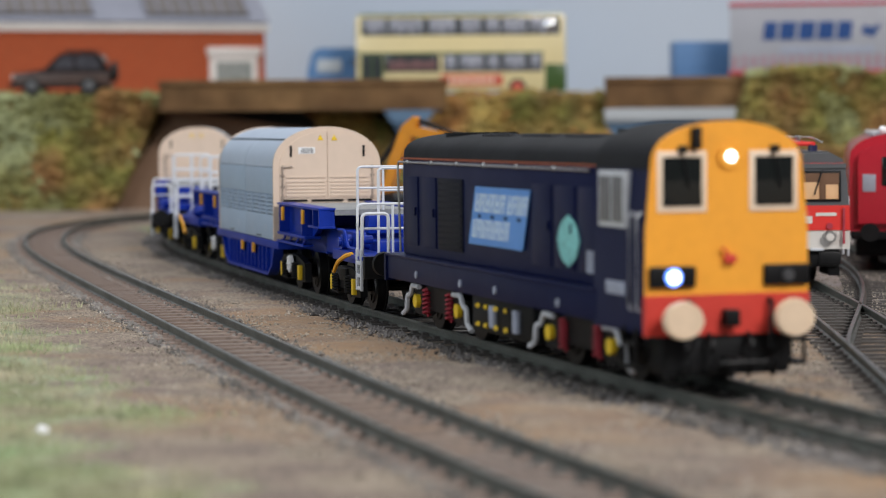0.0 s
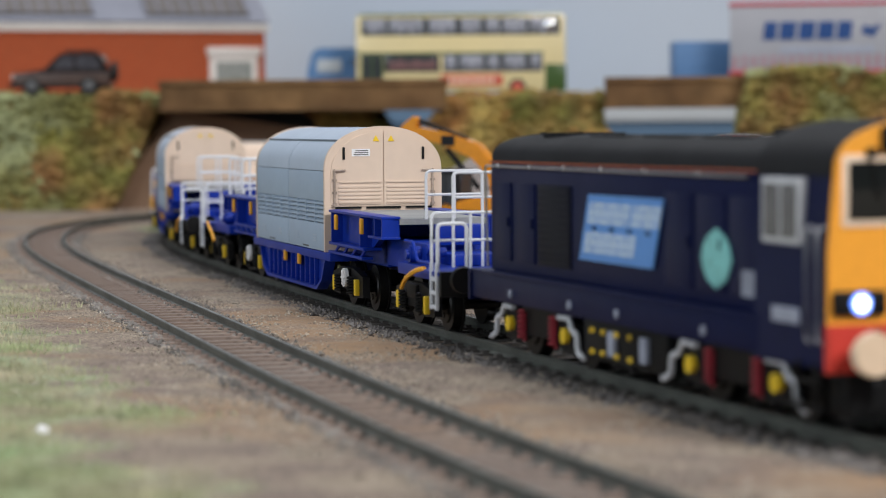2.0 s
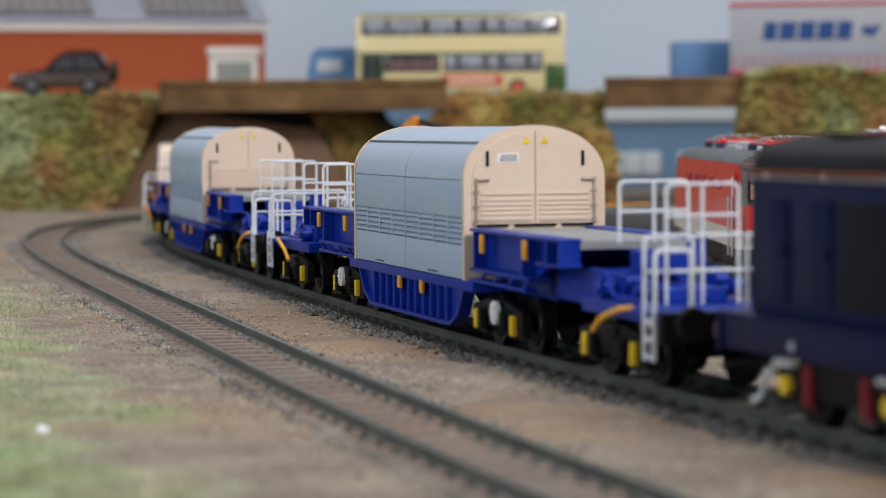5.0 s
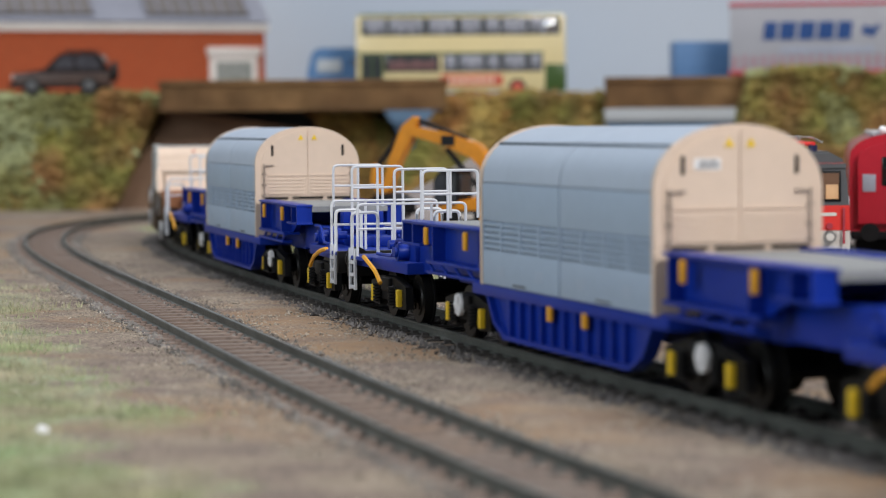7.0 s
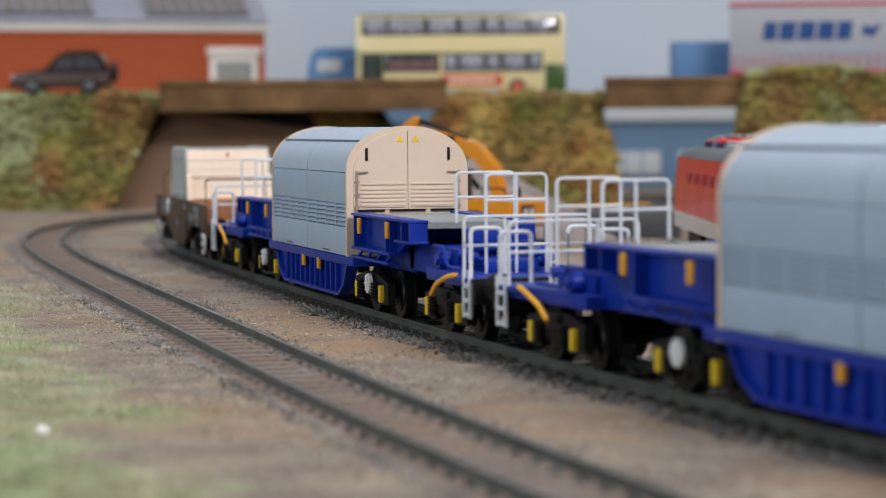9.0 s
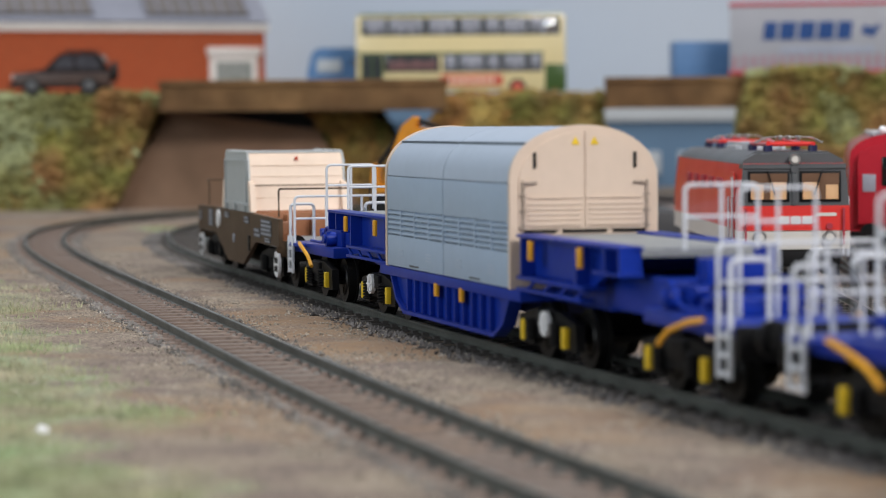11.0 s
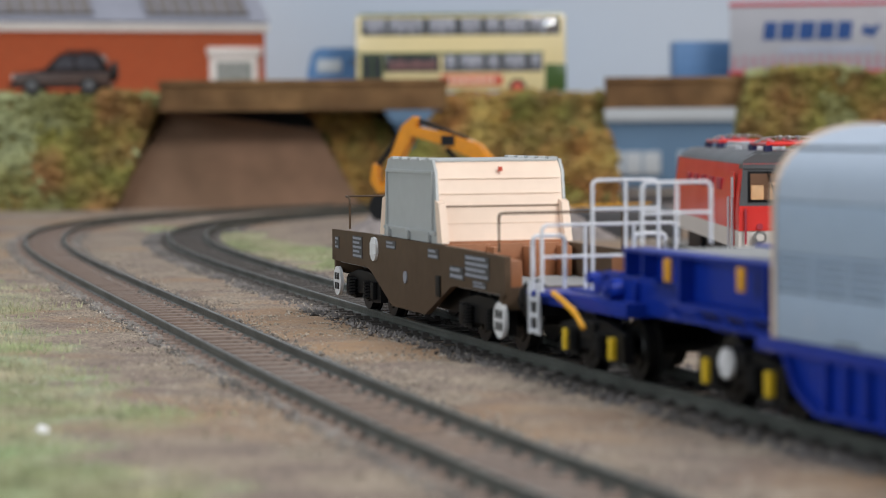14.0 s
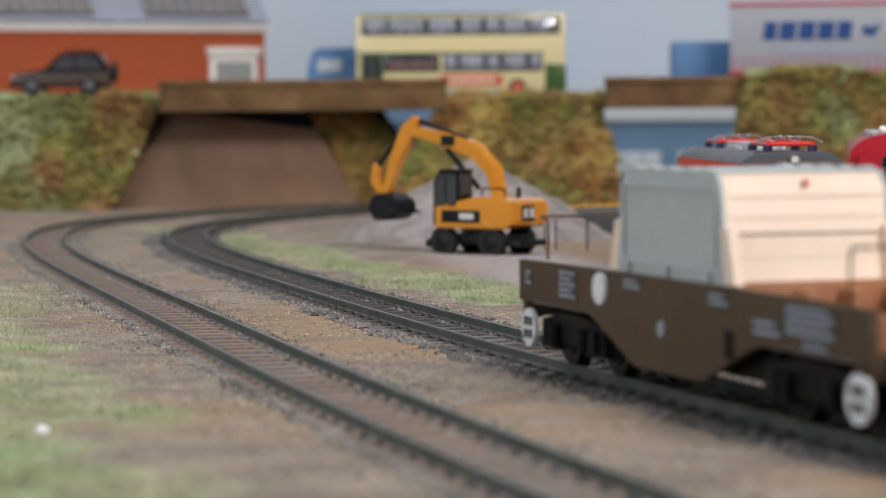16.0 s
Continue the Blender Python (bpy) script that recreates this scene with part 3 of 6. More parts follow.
def diesel():
    t = thing("diesel_locomotive", "navy blue model diesel locomotive with yellow end", "locomotive", "moving train")
    bm = bm_()
    box(bm, -86, 62, -16.6, 16.6, 11.6, 17.2, 0.4)
    part("solebar", bm, NAVY, t, "navy solebar")
    bm = bm_()
    box(bm, -87, 61, -16.9, 16.9, 17.2, 17.9, 0.2)
    part("footplate", bm, NAVY, t)
    bm = bm_()
    box(bm, -80, 60.5, -14.2, 14.2, 17.9, 41.8, 0.8)
    part("bonnet", bm, NAVY, t, "navy bonnet side with doors")
    bm = bm_()
    top = [(-14.2, 41.8), (14.2, 41.8)] + [(14.2 * math.cos(math.pi * k / 16), 41.8 + 6.2 * math.sin(math.pi * k / 16) ** 0.62) for k in range(17)][1:-1]
    prism(bm, top, -80, 60.5)
    bmesh.ops.bevel(bm, geom=[e for e in bm.edges if abs(e.verts[0].co.x + 80) < 0.01 and abs(e.verts[1].co.x + 80) < 0.01 and e.verts[0].co.z > 42], offset=1.2, segments=3, affect="EDGES")
    part("bonnet_roof", bm, ROOF_BLACK, t, "matt black rounded roof")
    bm = bm_()
    for k in (-1, 1):
        box(bm, -80.1, 60, min(k * 14.1, k * 14.45), max(k * 14.1, k * 14.45), 41.7, 42.15)
    part("cantrail_stripe", bm, ORANGE_LINE, t, "thin orange cantrail stripe")
    # roof fan, hatches and exhausts
    bm = bm_()
    cyl(bm, (-60, 0, 46.6), (-60, 0, 48.0), 8.5, 28)
    for k in range(-3, 4):
        box(bm, -68, -52, k * 2.2 - 0.3, k * 2.2 + 0.3, 47.9, 48.3)
    part("roof_fan", bm, ROOF_BLACK, t)
    for x in (-28, 0, 28):
        bm = bm_()
        box(bm, x - 10, x + 10, -7, 7, 46.8, 47.9, 0.3)
        part("roof_hatch", bm, ROOF_BLACK, t)
    for y in (-3.5, 3.5):
        bm = bm_()
        cyl(bm, (44, y, 47), (44, y, 49.2), 1.5, 12)
        part("exhaust", bm, ROOF_BLACK, t)
    # doors, grilles and panels on the bonnet
    for k in (-1, 1):
        for x0, x1 in ((-76, -66), (-49, -30), (-62, -51), (18, 30), (32, 44), (46, 58)):
            bm = bm_()
            dark = (x0, x1) == (-49, -30)
            box(bm, x0, x1, min(k * 14.15, k * 14.5), max(k * 14.15, k * 14.5), 20.5, 37.5, 0.12)
            d = part("bonnet_door", bm, GRILLE if dark else NAVY, t, "dark radiator grille" if dark else "navy bonnet door")
            if dark:
                bm = bm_()
                for q in range(11):
                    box(bm, x0 + 0.8, x1 - 0.8, min(k * 14.5, k * 14.75), max(k * 14.5, k * 14.75), 21.5 + q * 1.45, 21.95 + q * 1.45)
                part("grille_slat", bm, GRILLE, d)
            else:
                bm = bm_()
                box(bm, x1 - 1.6, x1 - 1.0, min(k * 14.5, k * 15), max(k * 14.5, k * 15), 28, 30)
                part("door_handle", bm, NAVY, d)
        # pale blue name panel, lettering as bars
        y0, y1 = k * 14.55, k * 14.8
        bm = bm_()
        sl = 2.6
        prism(bm, [(-22 - sl, 23.0), (15.5 - sl, 23.0), (15.5 + sl, 36.2), (-22 + sl, 36.2)], min(y0, y1), max(y0, y1), "y")
        panel = part("name_panel", bm, LOGO_BLUE, t, "pale blue slanted panel with white lettering")
        bm = bm_()
        y2, y3 = k * 14.8, k * 14.95
        rnd = random.Random(5)
        def stroke(x, z, w, h):
            lean = (z - 28) * 0.34
            prism(bm, [(x + lean, z), (x + w + lean, z), (x + w + lean + h * 0.34, z + h), (x + lean + h * 0.34, z + h)], min(y2, y3), max(y2, y3), "y")

        for z0, n, x0 in ((30.5, 10, -20.4), (24.6, 8, -20.6)):
            x = x0
            for q in range(n):
                w = rnd.choice((2.5, 2.8, 3.0))
                stroke(x, z0, 0.9, 4.2)
                stroke(x + w - 0.9, z0, 0.9, 4.2)
                stroke(x + 0.9, z0 + (3.4 if q % 2 else 0.0), w - 1.8, 0.8)
                stroke(x + 0.9, z0 + 1.7, w - 1.8, 0.8)
                x += w + (0.6 if n == 8 or q != 5 else 1.7)
        part("lettering_bar", bm, LOGO_WHITE, panel, "white lettering as bars")
        bm = bm_()
        for q in range(4):
            box(bm, -17 + q * 9, -15.2 + q * 9, min(y2, y3), max(y2, y3), 29.2, 29.9)
        part("panel_dot", bm, NAVY, panel)
        # teal compass emblem
        bm = bm_()
        pts = []
        for q in range(32):
            a = q / 32 * 6.2832
            r = 1.0 + (0.1 if q % 8 == 0 else 0.0)
            pts.append((41.0 + 6.0 * r * math.cos(a), 26.4 + 4.9 * r * math.sin(a)))
        prism(bm, pts, min(y0, y1), max(y0, y1), "y")
        part("emblem", bm, TEAL, t, "round teal compass emblem")
        bm = bm_()
        for q in range(6):
            box(bm, 51.5 + q * 0.9, 52.1 + q * 0.9, min(y0, y1), max(y0, y1), 20.5, 25.0)
        part("small_lettering", bm, GREY_TEXT, t)
        # handrail with knobs along the cantrail
        bm = bm_()
        tube(bm, fillet([(-80.6, k * 14.6, 18.5), (-80.6, k * 15.2, 41.0), (55, k * 15.4, 41.0)], 1.5), 0.28)
        part("handrail", bm, STEEL, t, "thin steel handrail")
        for x in (-72, -52, -32, -12, 10, 34):
            bm = bm_()
            bmesh.ops.create_icosphere(bm, subdivisions=1, radius=0.65, matrix=Matrix.Translation((x, k * 15.2, 41.0)))
            part("handrail_knob", bm, DULL_STEEL, t, "bright rail knob")
        for x in (-60, -25, 0, 40):
            bm = bm_()
            cyl(bm, (x, k * 16.5, 13.8), (x, k * 17.0, 13.8), 0.9, 10)
            part("solebar_cap", bm, GREY_TEXT, t)
    # cab
    side = [(-16.6, 11.0), (16.6, 11.0), (16.4, 30), (15.3, 42.0)] + [(15.3 * math.cos(math.pi * q / 18), 42.0 + 8.6 * math.sin(math.pi * q / 18) ** 0.8) for q in range(1, 18)] + [(-15.3, 42.0), (-16.4, 30)]
    low = [p for p in side if p[1] <= 42.0]
    bm = bm_()
    prism(bm, low, 60, 86)
    cab = part("cab", bm, NAVY, t, "navy cab")
    bm = bm_()
    prism(bm, [(-15.6, 41.6), (15.6, 41.6)] + [(15.6 * math.cos(math.pi * q / 18), 41.8 + 8.7 * math.sin(math.pi * q / 18) ** 0.8) for q in range(1, 18)], 59, 85.9)
    part("cab_roof", bm, ROOF_BLACK, t, "black cab roof")
    for k in (-1, 1):
        bm = bm_()
        box(bm, 63.5, 77.5, min(k * 15.2, k * 16.9), max(k * 15.2, k * 16.9), 30.4, 41.2, 0.3)
        f = part("side_window", bm, SILVER, cab, "silver framed cab side window")
        for x0, x1 in ((64.6, 70.0), (71.0, 76.4)):
            bm = bm_()
            box(bm, x0, x1, min(k * 16.9, k * 17.05), max(k * 16.9, k * 17.05), 31.4, 40.2)
            part("pane", bm, CAB_GLASS, f, "smoky pane")
        for x in (80.5, 84.3):
            bm = bm_()
            tube(bm, fillet([(x, k * 16.4, 15), (x, k * 17.3, 15.6), (x, k * 17.3, 33), (x, k * 16.0, 33.6)], 0.5), 0.25)
            part("door_handrail", bm, SILVER, cab)
        bm = bm_()
        box(bm, 67, 77, min(k * 16.4, k * 16.8), max(k * 16.4, k * 16.8), 17.6, 20.2, 0.2)
        part("number_bar", bm, GREY_TEXT, cab)
    # the yellow end
        face = [(-16.55, 18.2), (16.55, 18.2)] + [p for p in side if p[1] > 18.2]
    bm = bm_()
    prism(bm, face, 86, 86.9)
    end = part("cab_end", bm, YELLOW_END, t, "flat warm yellow cab end")
    bm = bm_()
    prism(bm, [(-16.6, 10.6), (16.6, 10.6), (16.6, 18.2), (-16.6, 18.2)], 85.5, 87.2)
    part("buffer_beam", bm, RED_BEAM, t, "red buffer beam")
    for y in (-9.3, 9.3):
        bm = bm_()
        box(bm, 86.8, 87.25, y - 5.0, y + 5.0, 33.6, 45.0, 0.2)
        w = part("front_window", bm, CREAM_TRIM, end, "cream framed front window")
        bm = bm_()
        box(bm, 87.2, 87.45, y - 3.9, y + 3.9, 34.7, 43.9, 0.1)
        part("pane", bm, DARK_GLASS, w, "dark glass pane")
        bm = bm_()
        tube(bm, [(87.7, y, 44.0), (87.8, y + 1.2, 38)], 0.2)
        part("wiper", bm, BLACK, w)
        bm = bm_()
        box(bm, 87.0, 88.2, y - 0.8, y + 0.8, 44.6, 46.0, 0.2)
        part("window_fitting", bm, BLACK, end)
    bm = bm_()
    cyl(bm, (86.8, 0.3, 43.9), (87.6, 0.3, 43.9), 2.3, 24)
    part("lamp_surround", bm, YELLOW_END, end)
    bm = bm_()
    cyl(bm, (87.6, 0.3, 43.9), (88.0, 0.3, 43.9), 1.05, 20)
    part("headlight", bm, LAMP_WHITE, end, "lit white headlight")
    for y, m, lab in ((-11.4, LAMP_WHITE, "lit bluish marker light"), (11.8, BLACK, "unlit marker light")):
        bm = bm_()
        box(bm, 86.8, 88.0, y - 4.6, y + 4.6, 19.7, 23.6, 0.4)
        f = part("marker_box", bm, BLACK, end, "black marker light box")
        part("marker_rim", cyl(bm_(), (87.9, y, 21.6), (88.2, y, 21.6), 1.75, 20), LAMP_BLUE if y < 0 else BLACK, f)
        bm = bm_()
        cyl(bm, (88.2, y, 21.6), (88.5, y, 21.6), 1.15, 20)
        part("marker_light", bm, LAMP_WHITE if y < 0 else LABEL_DARK, f, lab)
    bm = bm_()
    box(bm, 86.8, 88.4, -7.4, -5.8, 45.3, 49.4, 0.2)
    part("lamp_bracket", bm, BLACK, end)
    bm = bm_()
    box(bm, 86.9, 88.2, -0.9, 1.3, 24.0, 25.6, 0.3)
    tube(bm, [(88, 0.2, 25), (88, -1.6, 27)], 0.3)
    part("lamp_iron", bm, RED_BEAM, end, "small red lamp iron")
    for k in (-1, 1):
        buffer(t, 87.2, k * 11.2, 13.9, 1, 3.6, BUFFER_FACE, "cream oval buffer head", 1.12)
        buffer(t, -87.0, k * 11.45, 13.9, -1, 3.6, RUST, "dull rusty buffer head")
        for x in (87.0,):
            bm = bm_()
            tube(bm, fillet([(x, k * 8.2, 17), (x + 1.6, k * 8.2, 17), (x + 1.8, k * 7.9, 8)], 0.8), 0.45)
            part("brake_hose", bm, BLACK, t)
        bm = bm_()
        for z in (4.2, 8.6):
            box(bm, 77, 84, min(k * 15, k * 17.6), max(k * 15, k * 17.6), z, z + 0.7)
        for x in (77.2, 83.3):
            box(bm, x, x + 0.6, min(k * 17, k * 17.5), max(k * 17, k * 17.5), 4.2, 12)
        part("cab_step", bm, FRAME_BLACK, t)
    bm = bm_()
    box(bm, 87.0, 89.6, -1.4, 1.4, 12.3, 15.4, 0.3)
    part("draw_hook", bm, BLACK, t)
    bm = bm_()
    box(bm, -87.4, -86, -17, 17, 11.0, 17.6)
    part("rear_beam", bm, NAVY, t, "navy rear buffer beam")
    # tanks between the bogies
    bm = bm_()
    box(bm, -22, 20, -15, 15, 3.4, 11.6, 0.9)
    tank = part("fuel_tank", bm, FRAME_BLACK, t, "black fuel tank and battery boxes")
    rnd = random.Random(2)
    for x in (-17, -10, -4, 3):
        for z in (5.2, 9.4):
            bm = bm_()
            cyl(bm, (x + rnd.uniform(-1, 1), -15.5, z), (x, -15, z), 0.6, 10)
            part("filler_cap", bm, YELLOW, tank, "yellow cap")
    for x in (-7, 9):
        bm = bm_()
        box(bm, x, x + 3, -16, -14.9, 5, 10, 0.3)
        part("gauge_box", bm, GREY_TEXT, tank)
    bm = bm_()
    box(bm, -70, 72, -6, 6, 8, 12)
    part("underframe", bm, FRAME_BLACK, t)
    for x in (48.2, -48.2):
        bogie(t, x, 34.1, 7.0, loco_dress)
    part("pipework", box(bm_(), 80, 86.5, -13, 13, 3.0, 10.6, 0.8), FRAME_BLACK, t, "black pipework under the beam")
    for y in (-9, -4, 4, 9):
        part("air_hose", tube(bm_(), fillet([(86.5, y, 11), (89, y, 9.5), (89, y, 4.5), (87, y, 3)], 1.2), 0.55), BLACK, t, "black air hose")
    hook(t, 86, 1)
    hook(t, -86, -1)
    return t


# ---- the blue nuclear flask carriers ----
def carrier_dress(b, base):
    for k in (-1, 1):
        for e in (-1, 1):
            bm = bm_()
            box(bm, e * base / 2 - 1.0, e * base / 2 + 1.0, min(k * 14.0, k * 15.4), max(k * 14.0, k * 15.4), 4.2, 8.6, 0.3)
            part("axlebox", bm, YELLOW, b, "yellow axlebox")
            bm = bm_()
            coil(bm, e * (base / 2 - 5), k * 14.9, 4.2, 9.0, 1.1, 0.4)
            part("spring", bm, BLACK, b)
        bm = bm_()
        box(bm, -4, 4, min(k * 14, k * 15.2), max(k * 14, k * 15.2), 7.4, 11.0, 0.5)
        part("bolster_cap", bm, FRAME_BLACK, b)


def rail_bar(pts, r=0.4):
    return tube(bm_(), fillet(pts, 1.5, 5), r)


def thing_part(name, bm, parent):
    return part(name, bm, WHITE_RAIL, parent, "white tubular handrail")


HINGE = mat("weathered_hinge", (0.42, 0.33, 0.27), 0.5, vary=0.3, scale=900)


def carrier():
    t = thing("flask_carrier_wagon", "royal blue rail wagon carrying a grey arched flask cover", "railway wagon", "blue flask carriers")
    H = 49.6
    # cover: two roof halves, side panels, end doors
    cover = part("flask_cover", prism(bm_(), arch(16.4, 14.8, 37.2, 49.0, 8), -H + 0.6, H - 0.6), SEAM, t, "arched grey flask cover")
    for x0, x1 in ((-H + 1.2, -0.25), (0.25, H - 1.2)):
        bm = bm_()
        out = [(16.9 * math.cos(math.pi * q / 16), 37.5 + 12.2 * math.sin(math.pi * q / 16) ** 0.9) for q in range(17)]
        inn = [(16.2 * math.cos(math.pi * q / 16), 37.5 + 11.5 * math.sin(math.pi * q / 16) ** 0.9) for q in range(17)]
        prism(bm, out + inn[::-1], x0, x1)
        part("roof_panel", bm, GREY_ROOF, cover, "curved grey roof panel, toned lighter for light from above")
        for k in (-1, 1):
            part("roof_seam", box(bm_(), x0, x1, k * 12.6 - 0.3, k * 12.6 + 0.3, 45.6, 46.25), SEAM, cover)
        for k in (-1, 1):
            bm = bm_()
            a, b = min(k * 16.3, k * 17.0), max(k * 16.3, k * 17.0)
            box(bm, x0, x1, a, b, 28.9, 37.3, 0.15)
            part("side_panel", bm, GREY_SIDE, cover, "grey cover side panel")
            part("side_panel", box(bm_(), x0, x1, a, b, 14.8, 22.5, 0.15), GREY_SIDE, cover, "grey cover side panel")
            for q in range(5):
                xm = x0 + (x1 - x0) * q / 4
                part("louvre_post", box(bm_(), max(x0, xm - 0.5), min(x1, xm + 0.5), a, b, 22.5, 28.9), GREY_SIDE, cover)
            for q in range(5):
                bm = bm_()
                z = 22.9 + q * 1.24
                prism(bm, [(k * 16.35, z + 0.55), (k * 16.96, z), (k * 16.96, z + 0.42), (k * 16.35, z + 0.95)], x0 + 0.5, x1 - 0.5)
                part("louvre", bm, GREY_SIDE, cover)
            for xx, zz in ((x0 + 12, 17.2), (x1 - 12, 17.2)):
                bm = bm_()
                a2, b2 = min(k * 17.0, k * 17.08), max(k * 17.0, k * 17.08)
                for q in range(3):
                    box(bm, xx - 2.4, xx + 2.4, a2, b2, zz + q * 0.8, zz + q * 0.8 + 0.35)
                part("small_print", bm, GREY_ROOF, cover)
        for k in (-1, 1):
            part("base_mark", box(bm_(), (x0 + x1) / 2 - 4, (x0 + x1) / 2 + 4, min(k * 17.0, k * 17.06), max(k * 17.0, k * 17.06), 15.3, 15.7), LABEL_DARK, cover)
    for e in (-1, 1):
        xa, xb = sorted((e * (H - 1.0), e * (H + 0.4)))
        end = part("end_frame", prism(bm_(), arch(17.1, 14.6, 37.6, 50.0, 22), xa, xb), CREAM, cover, "cream arched end frame")
        f0, f1 = sorted((e * (H + 0.4), e * (H + 0.75)))
        g0, g1 = sorted((e * (H + 0.75), e * (H + 1.15)))
        for k in (-1, 1):
            bm = bm_()
            prof = [(k * 0.15, 27.4), (k * 15.2, 27.4), (k * 15.2, 37.4)] + [(k * 15.2 * math.cos(math.pi / 2 * q / 8), 37.4 + 11.2 * math.sin(math.pi / 2 * q / 8)) for q in range(1, 8)] + [(k * 0.15, 48.6)]
            prism(bm, prof, f0, f1)
            door = part("end_door", bm, CREAM, cover, "cream end door with louvres")
            for q in range(5):
                bm = bm_()
                a, b = sorted((k * 0.9, k * 13.2))
                box(bm, g0, g1 - 0.1 if e > 0 else g1, a, b, 28.3 + q * 1.08, 28.95 + q * 1.08, 0.1)
                part("door_slat", bm, CREAM, door)
            bm = bm_()
            a, b = sorted((k * 0.9, k * 12.9))
            box(bm, g0, g1, a, b, 34.1, 34.45)
            box(bm, g0, g1, a, b, 28.0, 28.2)
            part("louvre_frame", bm, CREAM, door)
            bm = bm_()
            a, b = sorted((k * 11.2, k * 11.9))
            box(bm, g0, g1, a, b, 40.6, 44.1, 0.15)
            part("hand_slot", bm, BLACK, door, "black hand slot")
            bm = bm_()
            tube(bm, [(e * (H + 1.2), k * 14.3, 27.4), (e * (H + 1.2), k * 14.3, 38)], 0.3)
            tube(bm, [(e * (H + 1.2), k * 14.6, 37.4), (e * (H + 1.2), k * 11.2, 37.6)], 0.32)
            for z in (27.8, 31, 34.5):
                box(bm, g0, g1, k * 14.3 - 0.7, k * 14.3 + 0.7, z, z + 0.6)
            part("door_hinge", bm, HINGE, door, "weathered hinge rod")
            bm = bm_()
            prism(bm, [(k * 2.2 - 0.95, 45.7), (k * 2.2 + 0.95, 45.7), (k * 2.2, 47.4)], g0, g1 - 0.2 if e > 0 else g1)
            part("warning_sign", bm, YELLOW, door, "small yellow warning triangle")
        for y0, y1 in ((-14, -6.5), (-5, 5), (6.5, 14)):
            part("door_gap", box(bm_(), *sorted((e * (H + 0.3), e * (H + 0.9))), y0, y1, 26.75, 27.3), BLACK, end, "dark gap under the doors")
        bm = bm_()
        a, b = sorted((-3.9 * e, -9.2 * e))
        box(bm, f1 if e > 0 else f0 - 0.1, f1 + 0.1 if e > 0 else f0, min(a, b) + 0.0, max(a, b), 41.5, 43.6)
        np_ = part("notice_plate", bm, DISC_WHITE, end, "white notice plate")
        bm = bm_()
        for q in range(3):
            box(bm, *sorted((e * (H + 0.84), e * (H + 0.9))), min(a, b) + 0.5 + q * 0.3, max(a, b) - 0.5, 41.85 + q * 0.55, 42.1 + q * 0.55)
        part("print_bar", bm, LABEL_DARK, np_)
    # blue frame
    bm = bm_()
    box(bm, -56, 56, -17.0, 17.0, 12.2, 14.6, 0.3)
    part("sill_beam", bm, BLUE, t, "royal blue sill beam")
    for k in (-1, 1):
        bm = bm_()
        y0, y1 = sorted((k * 13.6, k * 15.2))
        prism(bm, [(-47, 12.4), (47, 12.4), (42, 6.5), (35, 3.6), (-35, 3.6), (-42, 6.5)], y0, y1, "y")
        belly = part("belly_girder", bm, BLUE, t, "royal blue fishbelly girder")
        for q in range(-5, 6):
            bm = bm_()
            y0, y1 = sorted((k * 15.0, k * 16.4))
            box(bm, q * 6.6 - 0.45, q * 6.6 + 0.45, y0, y1, 4.2, 12.3, 0.15)
            part("rib", bm, BLUE, belly)
        bm = bm_()
        y0, y1 = sorted((k * 13.5, k * 16.6))
        prism(bm, [(-36, 3.2), (36, 3.2), (43, 6.3), (47.6, 12.3), (46.6, 12.3), (42.2, 6.9), (35.6, 4.1), (-35.6, 4.1), (-42.2, 6.9), (-46.6, 12.3), (-47.6, 12.3), (-43, 6.3)], y0, y1, "y")
        part("belly_flange", bm, BLUE, belly)
        for x in (-6, 14):
            bm = bm_()
            box(bm, x - 1.1, x + 1.1, min(k * 16.4, k * 17.3), max(k * 16.4, k * 17.3), 9.4, 12.6, 0.3)
            part("lifting_lug", bm, HOOK_YELLOW, t, "orange lifting lug")
    for e in (-1, 1):
        # upper deck over the inner and outer bogies
        bm = bm_()
        x0, x1 = sorted((e * 50.5, e * 113))
        box(bm, x0, x1, -11.5, 11.5, 24.6, 26.2)
        part("deck_plate", bm, DECK_GREY, t, "grey deck plate")
        for k in (-1, 1):
            bm = bm_()
            y0, y1 = sorted((k * 11.5, k * 13.0))
            prism(bm, [(e * 51.5, 16.0), (e * 52, 26.4), (e * 110, 26.4), (e * 112.5, 25.9), (e * 112.5, 21.0), (e * 98, 20.6), (e * 89, 17.0), (e * 70, 16.4)], y0, y1, "y")
            side = part("deck_girder", bm, BLUE, t, "royal blue deck girder")
            bm = bm_()
            y0, y1 = sorted((k * 11.3, k * 16.4))
            box(bm, *sorted((e * 52, e * 113)), y0, y1, 26.0, 26.7, 0.15)
            box(bm, *sorted((e * 52, e * 93)), y0, y1, 17.0, 17.8, 0.15)
            box(bm, *sorted((e * 98, e * 113)), y0, y1, 20.8, 21.4, 0.15)
            part("girder_flange", bm, BLUE, side)
            for x in (54, 88, 104, 112):
                bm = bm_()
                box(bm, *sorted((e * x, e * (x + 0.8))), *sorted((k * 12.9, k * 16.2)), 17.6 if x < 92 else 20.8, 26.2)
                part("web_stiffener", bm, BLUE, side)
            for x in (62, 92):
                bm = bm_()
                box(bm, *sorted((e * (x - 1.2), e * (x + 1.2))), *sorted((k * 16.2, k * 17.0)), 21.4, 25.6, 0.3)
                part("lifting_lug", bm, HOOK_YELLOW, t, "orange lifting lug")
            # open walkway between sill and outer bogie
            bm = bm_()
